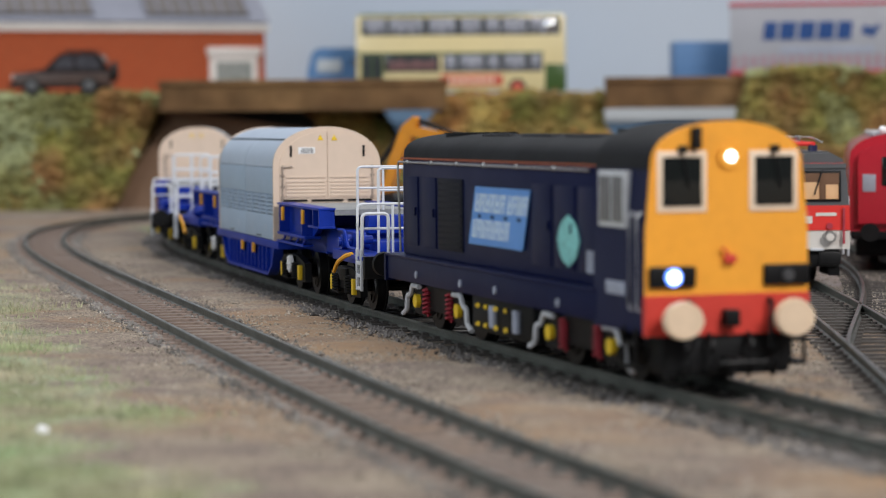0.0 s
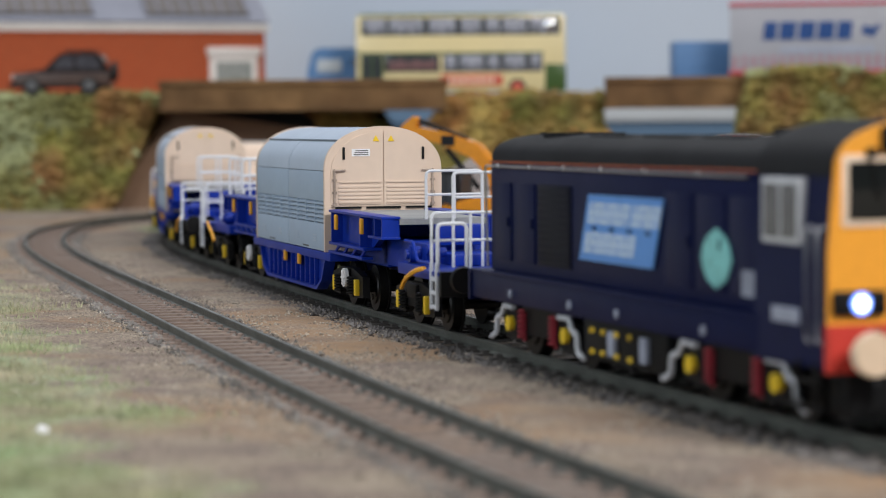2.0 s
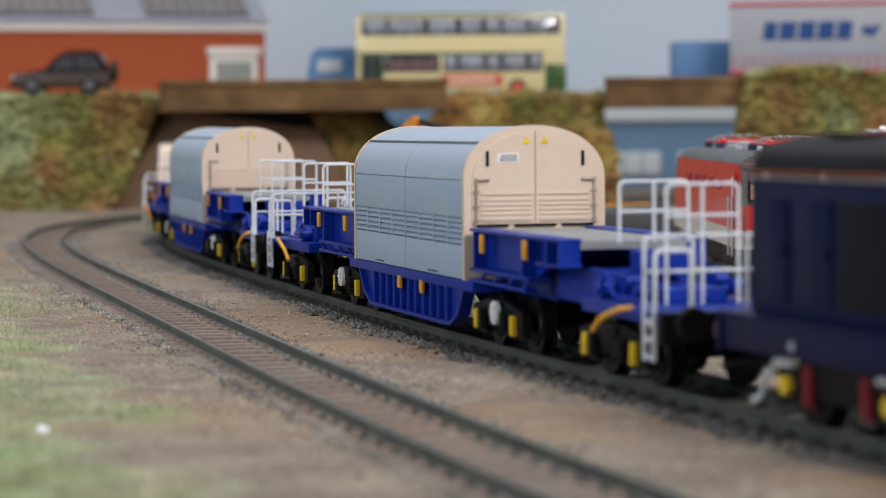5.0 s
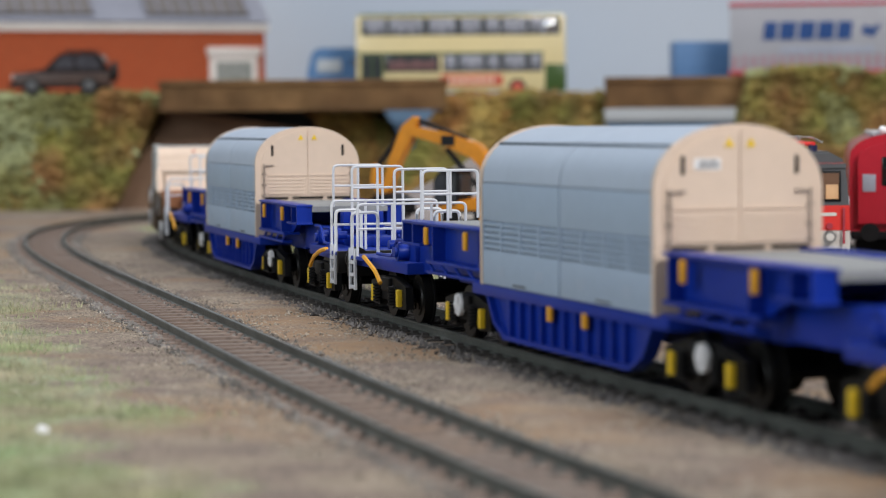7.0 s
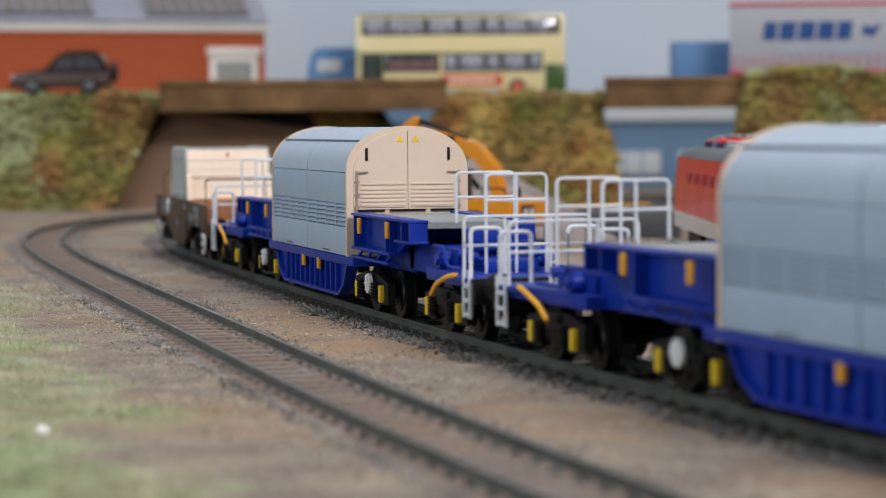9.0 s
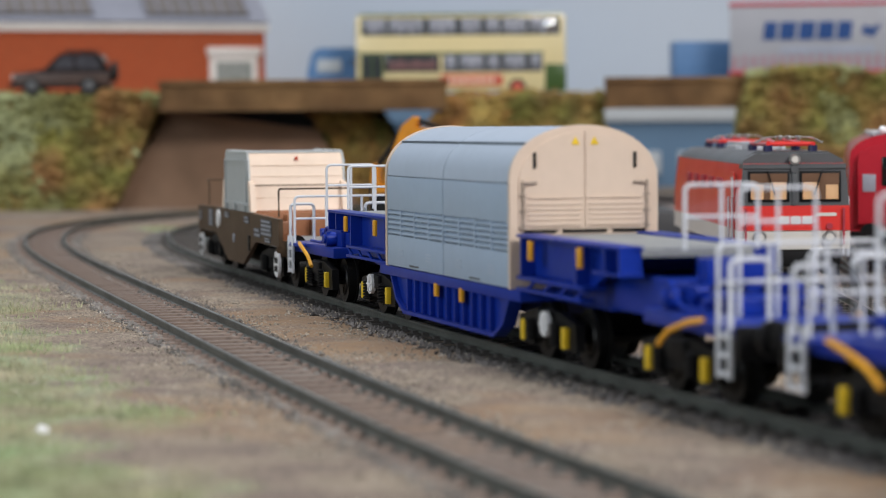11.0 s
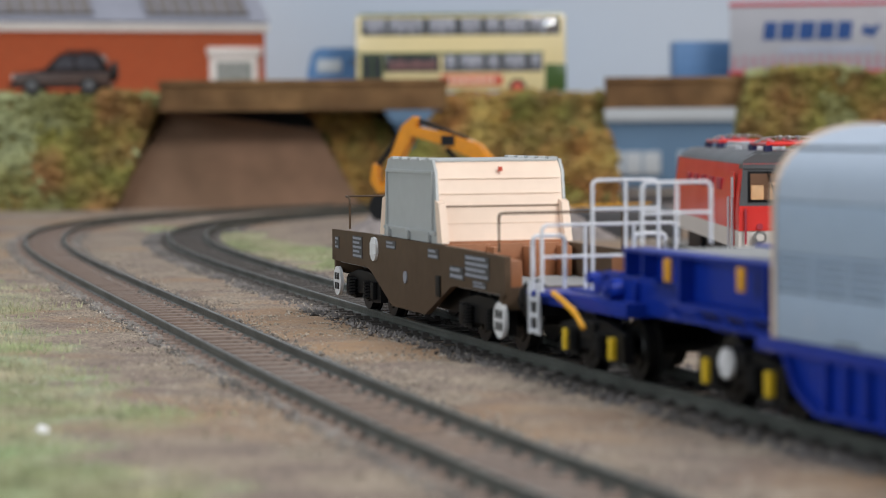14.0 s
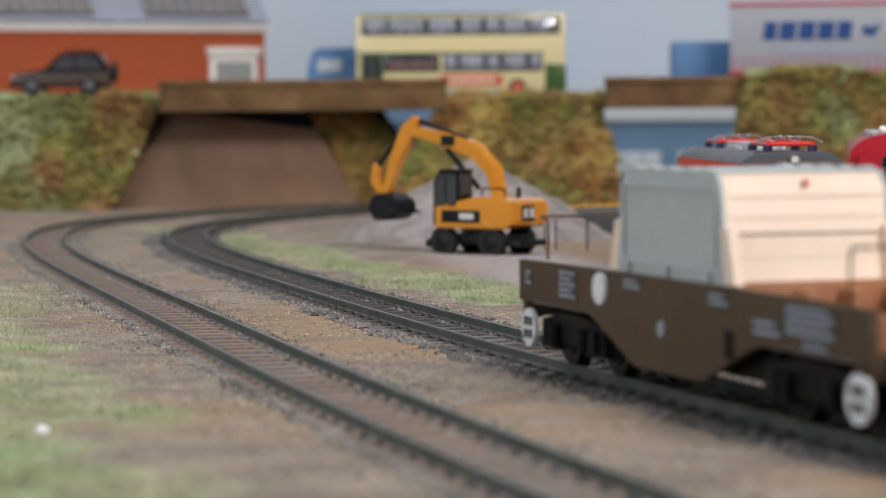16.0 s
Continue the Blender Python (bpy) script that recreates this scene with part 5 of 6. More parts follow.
def bus():
    """Heads along -x; its length runs from 0 to 143 mm."""
    m = Matrix.Translation((-0.0572, 1.616, 0.0690)) @ Matrix.Diagonal((0.98, 1, 0.98, 1))
    t = thing("double_decker_bus", "cream and dark green double decker bus on the road", "bus", m=m)
    bm = bm_()
    box(bm, 0, 143, 0, 33, 4, 55.5, 1.6)
    body = part("body", bm, BUS_CREAM, t, "cream bus body")
    bm = bm_()
    box(bm, 1.5, 141.5, 1.2, 31.8, 54.6, 57.0, 1.1)
    part("roof", bm, BUS_GREEN, t, "olive green roof")
    bm = bm_()
    box(bm, -0.4, 128, -0.4, 33.4, 28.8, 30.4, 0.3)
    part("waistband", bm, BUS_GREEN, t, "dark green band")
    bm = bm_()
    box(bm, -0.3, 20, -0.35, 33.3, 3.6, 13, 0.4)
    box(bm, 20, 54, -0.35, 33.3, 3.6, 12.6, 0.4)
    part("skirt_front", bm, BUS_GREEN, t, "olive green skirt")
    bm = bm_()
    box(bm, 129, 143.5, -0.45, 33.4, 3.6, 22.0, 0.4)
    part("skirt_rear", bm, BUS_GREEN, t, "green rear corner")
    bm = bm_()
    box(bm, 57.5, 100, -0.55, 0.1, 7.6, 15.0, 0.1)
    adv = part("advert", bm, BUS_RED, t, "red advert panel with pale lettering")
    bm = bm_()
    rnd = random.Random(8)
    x = 60.0
    while x < 95:
        w = rnd.uniform(2.2, 3.6)
        box(bm, x, x + w, -0.7, -0.5, 9.4, 12.8)
        x += w + 1.1
    part("lettering_bar", bm, CREAM_TRIM, adv)
    part("window_strip", box(bm_(), 3.5, 139.5, -0.25, 0.2, 42.0, 54.0, 0.2), BUS_GLASS, body, "dark upper deck window strip")
    part("window_strip", box(bm_(), 19, 127.5, -0.25, 0.2, 17.0, 29.0, 0.2), BUS_GLASS, body, "dark lower deck window strip")
    upper = ((6.4, 20.6), (23, 46), (50, 68), (72, 85.5), (89, 98), (100.5, 116.5), (119, 137))
    lower = ((61, 68), (71, 87), (90, 97.5), (101, 115.5), (119, 126))
    for z0, z1, spans in ((43.0, 53.2, upper), (18.0, 28.4, lower)):
        for x0, x1 in spans:
            w = part("window", box(bm_(), x0, x1, -0.5, 0.3, z0, z1, 0.5), BUS_PANE, body, "pale side window, the sky's brightness painted into the pane")
            n = max(1, round((x1 - x0) / 8))
            for q in range(n):
                bw = (x1 - x0) / n
                part("seat_back", box(bm_(), x0 + q * bw + 1.2, x0 + (q + 1) * bw - 1.8, -0.62, -0.45, z0 + 0.3, z0 + 3.4 + 0.8 * ((q + int(x0)) % 2), 0.3), BUS_INSIDE, w, "grey seat behind the glass")
    w = part("window", box(bm_(), 22, 55.5, -0.5, 0.3, 18.0, 28.2, 0.5), BUS_GLASS, body, "dark window with reddish seats")
    for q in range(6):
        part("seat_back", box(bm_(), 23 + q * 5.4, 27 + q * 5.4, -0.62, -0.45, 18.6, 24.2 + (q % 2), 0.3), BUS_SEAT, w, "dusky pink seat behind the glass")
    part("pillar", box(bm_(), 57, 59.5, -0.6, 0.2, 16.8, 29, 0.2), BUS_CREAM, body)
    # Mirror dome added on the rear window to make a bright glint.
    bm = bm_()
    bmesh.ops.create_uvsphere(bm, u_segments=48, v_segments=32, radius=9.0, matrix=Matrix.Translation((133.2, 7.6, 48.6)))
    bmesh.ops.bisect_plane(bm, geom=bm.verts[:] + bm.edges[:] + bm.faces[:], plane_co=(0, -0.3, 0), plane_no=(0, 1, 0), clear_outer=True)
    part("rear_corner_pane", bm, CHROME, body, "chrome dome added to throw a glint at the upper rear corner")
    bm = bm_()
    box(bm, 3.6, 18, -0.55, 0.2, 5.2, 29.0, 0.3)
    d = part("door", bm, BUS_GLASS, body, "dark glazed entrance door")
    bm = bm_()
    for x in (4, 11, 18):
        box(bm, x - 0.6, x + 0.6, -0.8, -0.4, 5.2, 29.0)
    part("door_frame", bm, BUS_GREEN, d)
    bm = bm_()
    box(bm, -0.6, 0.3, 3, 30, 14, 26, 0.3)
    box(bm, -0.6, 0.3, 3, 30, 39, 52, 0.3)
    part("windscreen", bm, BUS_GLASS, body, "dark windscreen")
    bm = bm_()
    tube(bm, fillet([(2, -0.2, 24), (-3, -2.2, 26), (-3.4, -2.4, 21)], 1), 0.5)
    part("mirror", bm, BLACK, t)
    for x in (27, 110):
        for y, o in ((0.9, -1), (32.1, 1)):
            road_wheel(t, x, y, 6.0, 6.0, 1.2, BUS_RED, o)


def car():
    m = Matrix.Translation((-0.278, 1.585, 0.0715))
    t = thing("off_road_car", "dark off road car with spare wheel on its tail", "car", m=m)
    bm = bm_()
    prism(bm, [(0, 4.5), (62, 4.5), (63.5, 8), (63, 14.5), (58, 25.5), (55, 27), (33, 27), (30.5, 26), (21, 16.5), (4, 14.2), (0.8, 12)], -25, 0, "y")
    bmesh.ops.bevel(bm, geom=[e for e in bm.edges], offset=0.7, segments=2, affect="EDGES")
    part("body", bm, CAR_DARK, t, "dark glossy body")
    bm = bm_()
    box(bm, 1, 63, -25.4, 0.4, 6.2, 14.0, 0.6)
    part("sill", bm, CAR_BROWN, t, "brown lower body")
    for prof in ([(26, 16.8), (33, 24.8), (40, 24.8), (40, 16.8)], [(42, 16.8), (42, 24.8), (54.5, 24.8), (58, 16.8)]):
        for y in (-25.3, -0.1):
            bm = bm_()
            prism(bm, prof, y, y + 0.4, "y")
            part("side_window", bm, CAR_GLASS, t, "grey tinted side window")
    bm = bm_()
    for y in (-22, -3):
        tube(bm, [(34, y, 28.6), (54, y, 28.6)], 0.5)
    for x in (36, 44, 52):
        tube(bm, [(x, -22, 28.6), (x, -3, 28.6)], 0.4)
        for y in (-22, -3):
            tube(bm, [(x, y, 26.6), (x, y, 28.6)], 0.4)
    part("roof_rack", bm, BLACK, t, "black roof rack")
    bm = bm_()
    cyl(bm, (63.2, -12, 15), (66.6, -12, 15), 6.4, 22)
    part("spare_wheel", bm, TYRE, t, "black spare wheel")
    for y in (-21, -4):
        bm = bm_()
        cyl(bm, (-0.6, y, 11.5), (1.4, y, 11.5), 1.7, 14)
        part("headlight", bm, LOCO_PALE, t, "pale headlight")
    bm = bm_()
    box(bm, -2, 1, -25, 0, 5, 8, 0.4)
    part("bumper", bm, BLACK, t)
    for x in (13, 50):
        for y, o in ((-24.2, -1), (-0.8, 1)):
            road_wheel(t, x, y, 5.6, 5.6, 2.4, LOCO_GREY, o)


def van():
    m = Matrix.Translation((-0.0930, 1.668, 0.0690))
    t = thing("blue_van", "dull blue box van parked behind the bus", "van", m=m)
    bm = bm_()
    prism(bm, [(0, 5), (58, 5), (58, 35), (8, 35), (3, 31), (0, 18)], 0, 28, "y")
    part("body", bm, VAN_BLUE, t)
    bm = bm_()
    box(bm, 7, 24, -0.4, 0.2, 18, 27, 0.6)
    part("side_window", bm, WARE_PALE, t, "pale side window")
    for x in (13, 50):
        for y, o in ((1, -1), (27, 1)):
            road_wheel(t, x, y, 5.2, 5.2, 1.2, LOCO_GREY, o)


def box_body():
    m = Matrix.Translation((0.1605, 1.668, 0.0690))
    t = thing("blue_container", "dull blue steel container behind the lorry", "container", m=m)
    bm = bm_()
    box(bm, 0, 75, 0, 30, 0, 37.5, 0.8)
    body = part("body", bm, VAN_BLUE, t)
    for k in range(12):
        bm = bm_()
        box(bm, 3 + k * 6, 5.4 + k * 6, -0.7, 0.2, 3, 35, 0.2)
        part("corrugation", bm, VAN_BLUE, body)


def lorry():
    m = Matrix.Translation((0.194, 1.625, 0.0690)) @ Matrix.Rotation(radians(-8), 4, "Z")
    t = thing("lorry_trailer", "pale grey curtain sided lorry trailer with red trim", "lorry", m=m)
    bm = bm_()
    box(bm, 0, 165, 0, 33, 15.5, 61, 0.5)
    body = part("curtain_body", bm, TRAILER_WHITE, t, "pale grey curtain side")
    for z0, z1 in ((59.2, 61.8), (13.4, 16.2)):
        bm = bm_()
        box(bm, -0.6, 165.6, -0.6, 33.6, z0, z1, 0.3)
        part("side_rail", bm, TRAILER_RED, t, "red side rail")
    for k in range(26):
        bm = bm_()
        box(bm, 3 + k * 6.3, 4.1 + k * 6.3, -0.5, 0.1, 16.2, 26.0)
        part("curtain_strap", bm, TRAILER_RED, body, "red curtain strap")
    # lettering as solid bars
    x = 22.0
    for w in (8.5, 10.5, 10.5, 10.5, 9.5):
        bm = bm_()
        prism(bm, [(x, 36.5), (x + w, 36.5), (x + w + 1.4, 48.5), (x + 1.4, 48.5)], -0.6, 0.0, "y")
        part("lettering_bar", bm, TRAILER_BLUE, body, "blue lettering bar")
        x += w + 2.2
    bm = bm_()
    prism(bm, [(x + 5, 40), (x + 13, 38), (x + 18, 47), (x + 11, 44), (x + 6, 46)], -0.6, 0.0, "y")
    part("emblem", bm, TRAILER_BLUE, body)
    x = 34.0
    for w in (5, 5, 4, 5, 5, 4, 5, 2, 5, 4, 5, 5, 4, 5):
        bm = bm_()
        box(bm, x, x + w * 0.75, -0.5, 0.0, 27.0, 32.0)
        part("lettering_bar", bm, GREY_TEXT, body, "grey lettering bar")
        x += w
    bm = bm_()
    box(bm, 2, 163, 4, 29, 8, 13.4)
    part("chassis", bm, BLACK, t, "black chassis")
    for x in (20, 36, 52, 150):
        for y, o in ((3, -1), (30, 1)):
            road_wheel(t, x, y, 6.2, 6.2, 2.6, LOCO_PALE, o)


# ---- the digger and its heap ----
def heap():
    bm = bm_()
    rnd = random.Random(6)
    rows = []
    for j in range(26):
        row = []
        for i in range(60):
            x, y = -58 + i * 2.35, 1062 + j * 5.2
            a = max(0.0, 1 - math.hypot((x - 16) / 72, (y - 1124) / 62))
            z = -6 + 42 * a ** 0.95 + noise.noise(Vector((x / 6, y / 6, 2))) * 1.2 * min(1, a * 5) + rnd.uniform(-0.25, 0.25)
            row.append(bm.verts.new((x, y, z)))
        rows.append(row)
    for a, b in zip(rows, rows[1:]):
        for k in range(59):
            bm.faces.new((a[k], a[k + 1], b[k + 1], b[k]))
    t = part("heap", bm, HEAP)
    tagged(t, "grey heap of fine stone behind the digger", "heap")
    bm = bm_()
    tube(bm, [(58, 1150, 10.5), (100, 1160, 11.5)], 0.6)
    tagged(part("yellow_pole", bm, HOOK_YELLOW), "thin yellow pole lying across dark ground", "pole")
    bm = bm_()
    box(bm, 56, 110, 1110, 1200, -4, 9.5, 1.0)
    tagged(part("loading_dock", bm, LABEL_DARK), "dark low loading dock beside the heap", "dock")
    for x in (42.5, 47.0, 60.0):
        bm = bm_()
        cyl(bm, (x, 1000, -4), (x, 1000, 11), 0.35, 8)
        tagged(part("fence_post", bm, FRAME_BLACK), "thin dark post beside the digger", "post", "dark posts")


def beam_arm(bm, pts, w, th):
    """A boxed arm along pts (x, z), th deep at each point, w wide across y."""
    out_a, out_b = [], []
    for i, (x, z) in enumerate(pts):
        a, b = Vector(pts[max(i - 1, 0)]), Vector(pts[min(i + 1, len(pts) - 1)])
        d = (b - a).normalized()
        n = Vector((-d.y, d.x)) * th[i] / 2
        out_a.append((x + n.x, z + n.y))
        out_b.append((x - n.x, z - n.y))
    prism(bm, out_a + out_b[::-1], -w / 2, w / 2, "y")


def digger():
    """Faces along -x, its tail towards the camera's right."""
    m = Matrix.Translation((0.0165, 0.985, -0.003)) @ Matrix.Rotation(radians(-36), 4, "Z")
    t = thing("wheeled_excavator", "orange wheeled excavator with black undercarriage and raised boom", "excavator", m=m)
    bm = bm_()
    box(bm, -18, 18, -8, 8, 4.5, 8.5, 0.8)
    box(bm, 18, 25, -10, 10, 4.0, 6.6, 0.5)
    box(bm, -22, -17, -10, 10, 3.0, 6.5, 0.5)
    cyl(bm, (0, 0, 8.5), (0, 0, 11.5), 7, 24)
    part("undercarriage", bm, DIGGER_BLACK, t, "black undercarriage with blade")
    for x in (-12, 12):
        for y, o in ((-8.0, -1), (8.0, 1)):
            road_wheel(t, x, y, 5.8, 5.8, 4.4, DIGGER_BLACK, o)
    bm = bm_()
    prism(bm, [(-15, 11.2), (20, 11.2), (23.5, 13.5), (23.5, 21.5), (21, 23.2), (6, 24.2), (-2, 22.4), (-15, 21.4)], -13.5, 13.5, "y")
    bmesh.ops.bevel(bm, geom=list(bm.edges), offset=0.8, segments=2, affect="EDGES")
    house = part("superstructure", bm, DIGGER, t, "orange engine housing")
    p = part("side_panel", box(bm_(), -11, 8, -13.9, -13.4, 13.6, 18.6, 0.2), DIGGER_BLACK, house, "black side panel")
    part("print_bar", box(bm_(), -2, 5, -14.1, -13.8, 15.0, 17.4), LOCO_PALE, p)
    tail = part("tail_panel", box(bm_(), 23.3, 23.9, -6.5, 2.5, 14.4, 20.6, 0.2), DIGGER_BLACK, house, "dark tail panel with pale marks")
    for y in (-5.6, -1.2):
        part("print_bar", box(bm_(), 23.8, 24.1, y, y + 2.8, 15.6, 19.4), LOCO_PALE, tail)
    bm = bm_()
    prism(bm, [(-16, 12), (-3, 12), (-3, 34.5), (-13, 34.5), (-15.8, 30.5)], -13.2, -2.5, "y")
    bmesh.ops.bevel(bm, geom=list(bm.edges), offset=0.6, segments=2, affect="EDGES")
    cab = part("cab", bm, DIGGER_BLACK, t, "black cab with glazed sides")
    for y in (-13.5, -2.7):
        for prof in ([(-14.6, 20), (-9.6, 20), (-9.6, 33), (-12.4, 33), (-14.4, 30)], [(-8.6, 20), (-4.0, 20), (-4.0, 33), (-8.6, 33)]):
            part("pane", prism(bm_(), prof, y, y + 0.4, "y"), BUS_GLASS, cab, "dark cab window")
    part("rear_pane", box(bm_(), -3.1, -2.7, -12, -3.6, 25, 33, 0.2), BUS_GLASS, cab, "dark rear cab window")
    part("cab_roof", box(bm_(), -13, -2.5, -13.4, -2.4, 34.3, 35.2, 0.4), DIGGER_BLACK, cab, "black cab roof")

    def arm(name, pts, w, th, material, label):
        bm = bm_()
        beam_arm(bm, pts, w, th)
        bmesh.ops.bevel(bm, geom=list(bm.edges), offset=0.35, segments=2, affect="EDGES")
        ob = part(name, bm, material, t, label)
        ob.location.y = 0.003
        return ob

    boom = arm("boom", [(7, 22), (4, 34), (-5, 42.5), (-20, 47.5), (-38, 51)], 5.0, [5.0, 6.0, 6.6, 5.6, 4.0], DIGGER, "bent orange boom")
    part("printed_mark", box(bm_(), -21, -14.5, -2.9, -2.4, 44.6, 48.8), DIGGER_BLACK, boom)
    arm("dipper_arm", [(-35, 56), (-39.5, 51), (-46.5, 38), (-51.5, 24.5)], 4.4, [3.0, 7.0, 5.4, 3.6], DIGGER, "orange dipper arm")
    arm("bucket_link", [(-56.5, 37), (-57.5, 30), (-52, 23)], 3.6, [3.0, 4.2, 3.0], DIGGER, "orange bucket link")
    for pts, r in ((((-4, 0, 27), (-20, 0, 43)), 1.1), (((-10, 0, 47.5), (-34, 0, 55)), 1.0), (((-44, 0, 50), (-56, 0, 36)), 1.1)):
        ob = part("ram", tube(bm_(), pts, r), DIGGER_BLACK, t, "black hydraulic ram")
        ob.location.y = 0.003
    bm = bm_()
    prism(bm, [(-55, 24), (-47, 25), (-41, 21.5), (-40.5, 17), (-45, 13.5), (-54, 13.0), (-57.5, 18)], -6.5, 6.5, "y")
    bmesh.ops.bevel(bm, geom=list(bm.edges), offset=0.8, segments=2, affect="EDGES")
    bu = part("bucket", bm, DIGGER_BLACK, t, "black bucket")
    bu.location.y = 0.003
    for k in range(5):
        part("tooth", box(bm_(), -42, -38.6, -6.2 + k * 2.7, -4.8 + k * 2.7, 16.2, 17.4, 0.2), DIGGER_BLACK, bu)
    part("engine_rail", tube(bm_(), fillet([(8, -12, 23), (8, -12, 27.5), (19, -12, 27.5), (19, -12, 22)], 1), 0.4), DIGGER_BLACK, house)
    part("exhaust", cyl(bm_(), (15, 4, 23), (15, 4, 27.5), 1.0, 12), DIGGER_BLACK, house)


# ---- the parked locomotives ----
# Cab interior painted flat on the panes: dim here, lit tone in CAB_WARM.
CAB_SHADE = mat("cab_shade", (0.17, 0.095, 0.06), 0.12, vary=0.3, scale=90)
INSULATOR = mat("insulator_blue", (0.02, 0.02, 0.07), 0.3)


def electric():
    """Front at x 0, runs back along +x; turned to face the camera."""
    m = Matrix.Translation((0.1088, 0.745, 0)) @ Matrix.Rotation(radians(90.6), 4, "Z") @ Matrix.Diagonal((1, 1, 0.96, 1))
    t = thing("electric_locomotive", "red electric locomotive with grey roof and pale skirt", "locomotive", "parked locomotives", m)
    L = 185
    sec = [(-17.2, 11.4), (17.2, 11.4), (17.2, 24), (16.8, 30), (15.6, 39)]
    low = sec + [(-15.6, 39), (-16.8, 30), (-17.2, 24)]
    bm = bm_()
    prism(bm, low, 0.6, L)
    body = part("body", bm, LOCO_RED, t, "bright red body side")
    bm = bm_()
    prism(bm, [(-17.3, 11.3), (17.3, 11.3), (17.3, 17.4), (-17.3, 17.4)], -0.2, L + 0.2)
    part("skirt_band", bm, LOCO_PALE, t, "pale grey skirt band")
    bm = bm_()
    roof = [(-15.7, 38.8), (15.7, 38.8), (15.0, 40.4), (11.5, 42.8), (-11.5, 42.8), (-15.0, 40.4)]
    prism(bm, roof, 6, L - 6)
    for x0, x1 in ((-0.8, 6.0),):
        prism(bm, [(-15.9, 38.2), (15.9, 38.2), (15.3, 40.2), (11.8, 42.2), (-11.8, 42.2), (-15.3, 40.2)], 1.4, 6.2)
    part("roof", bm, LOCO_GREY, t, "dark grey roof")
    bm = bm_()
    prism(bm, [(-15.9, 38.9), (15.9, 38.9), (16.0, 37.4), (-16.0, 37.4)], -1.0, 8)
    part("roof_brow", bm, LOCO_GREY, t)
    # front: red panel, grey window band
    bm = bm_()
    prism(bm, [(-17.0, 25.4), (17.0, 25.4), (15.8, 38.2), (-15.8, 38.2)], -0.5, 1.0)
    band = part("window_band", bm, LOCO_GREY, t, "dark grey window surround")
    bm = bm_()
    prism(bm, [(-17.25, 17.4), (17.25, 17.4), (17.05, 25.4), (-17.05, 25.4)], -0.6, 0.8)
    front = part("front_panel", bm, LOCO_RED, t, "bright red front panel")
    for k in (-1, 1):
        bm = bm_()
        a, b = sorted((k * 1.6, k * 14.4))
        box(bm, -0.9, -0.4, a, b, 26.6, 36.6, 0.15)
        w = part("front_window", bm, BLACK, band, "black rubber window surround")
        bm = bm_()
        a, b = sorted((k * 2.3, k * 13.7))
        box(bm, -1.05, -0.85, a, b, 27.4, 35.8)
        part("pane", bm, CAB_SHADE, w, "opaque brown pane with the dim cab interior painted in")
        bm = bm_()
        a, b = sorted((k * 2.6, k * 7.6))
        box(bm, -1.15, -1.0, a, b, 27.5, 33.0, 0.3)
        a, b = sorted((k * 9.6, k * 13.5))
        box(bm, -1.15, -1.0, a, b, 27.5, 32.2, 0.3)
        part("cab_seat", bm, CAB_WARM, w, "tan cab seats, the lit interior painted on the pane")
        bm = bm_()
        tube(bm, [(-1.5, k * 8.5, 36.8), (-1.6, k * 6.0, 29.0)], 0.22)
        part("wiper", bm, BLACK, w)
        bm = bm_()
        cyl(bm, (-2.2, k * 10.8, 15.3), (0, k * 10.8, 15.3), 2.0, 22)
        h = part("headlight", bm, STEEL, t, "chrome ringed headlight")
        bm = bm_()
        cyl(bm, (-2.5, k * 10.8, 15.3), (-2.2, k * 10.8, 15.3), 1.25, 18)
        part("lens", bm, LOCO_PALE, h)
        bm = bm_()
        cyl(bm, (-1.3, k * 10.8, 18.8), (0, k * 10.8, 18.8), 1.0, 16)
        part("tail_light", bm, RED_SPRING, t, "small tail light")
        bm = bm_()
        tube(bm, [(-1.4, k * 15.2, 13), (-1.4, k * 15.2, 24.5)], 0.4)
        part("handrail", bm, RED_SPRING, t, "dark red handrail")
        bm = bm_()
        tube(bm, [(8, k * 18.2, 8.6), (8, k * 18.2, 28)], 0.45)
        tube(bm, [(17, k * 18.2, 8.6), (17, k * 18.2, 28)], 0.45)
        part("door_handrail", bm, SILVER, t, "grey door handrail")
        bm = bm_()
        box(bm, 9, 16, *sorted((k * 17.1, k * 17.5)), 12, 36, 0.1)
        d = part("cab_door", bm, LOCO_RED, t, "red cab door")
        bm = bm_()
        box(bm, 10.4, 14.6, *sorted((k * 17.0, k * 17.7)), 27, 34.5, 0.2)
        part("pane", bm, WARE_PALE, d)
        for q in range(5):
            bm = bm_()
            box(bm, 45 + q * 22, 56 + q * 22, *sorted((k * 16.2, k * 17.2)), 29.5, 33.5, 0.2)
            part("side_grille", bm, RED_SPRING, body, "dark side vent")
    x = -5.5
    for w in (3.0, 3.0, 3.0):
        bm = bm_()
        box(bm, -0.85, -0.55, x, x + w, 19.6, 22.0)
        part("lettering_bar", bm, LOCO_PALE, front, "white lettering bar")
        x += w + 0.6
    bm = bm_()
    box(bm, -0.85, -0.55, -13.0, -6.6, 22.0, 23.1)
    part("number_bar", bm, LOCO_PALE, front, "white number bar")
    bm = bm_()
    cyl(bm, (-1.8, 0, 40.3), (4, 0, 40.3), 1.75, 20)
    h = part("top_headlight", bm, STEEL, t, "chrome ringed top headlight")
    bm = bm_()
    cyl(bm, (-2.1, 0, 40.3), (-1.8, 0, 40.3), 1.1, 16)
    part("lens", bm, LOCO_PALE, h)
    bm = bm_()
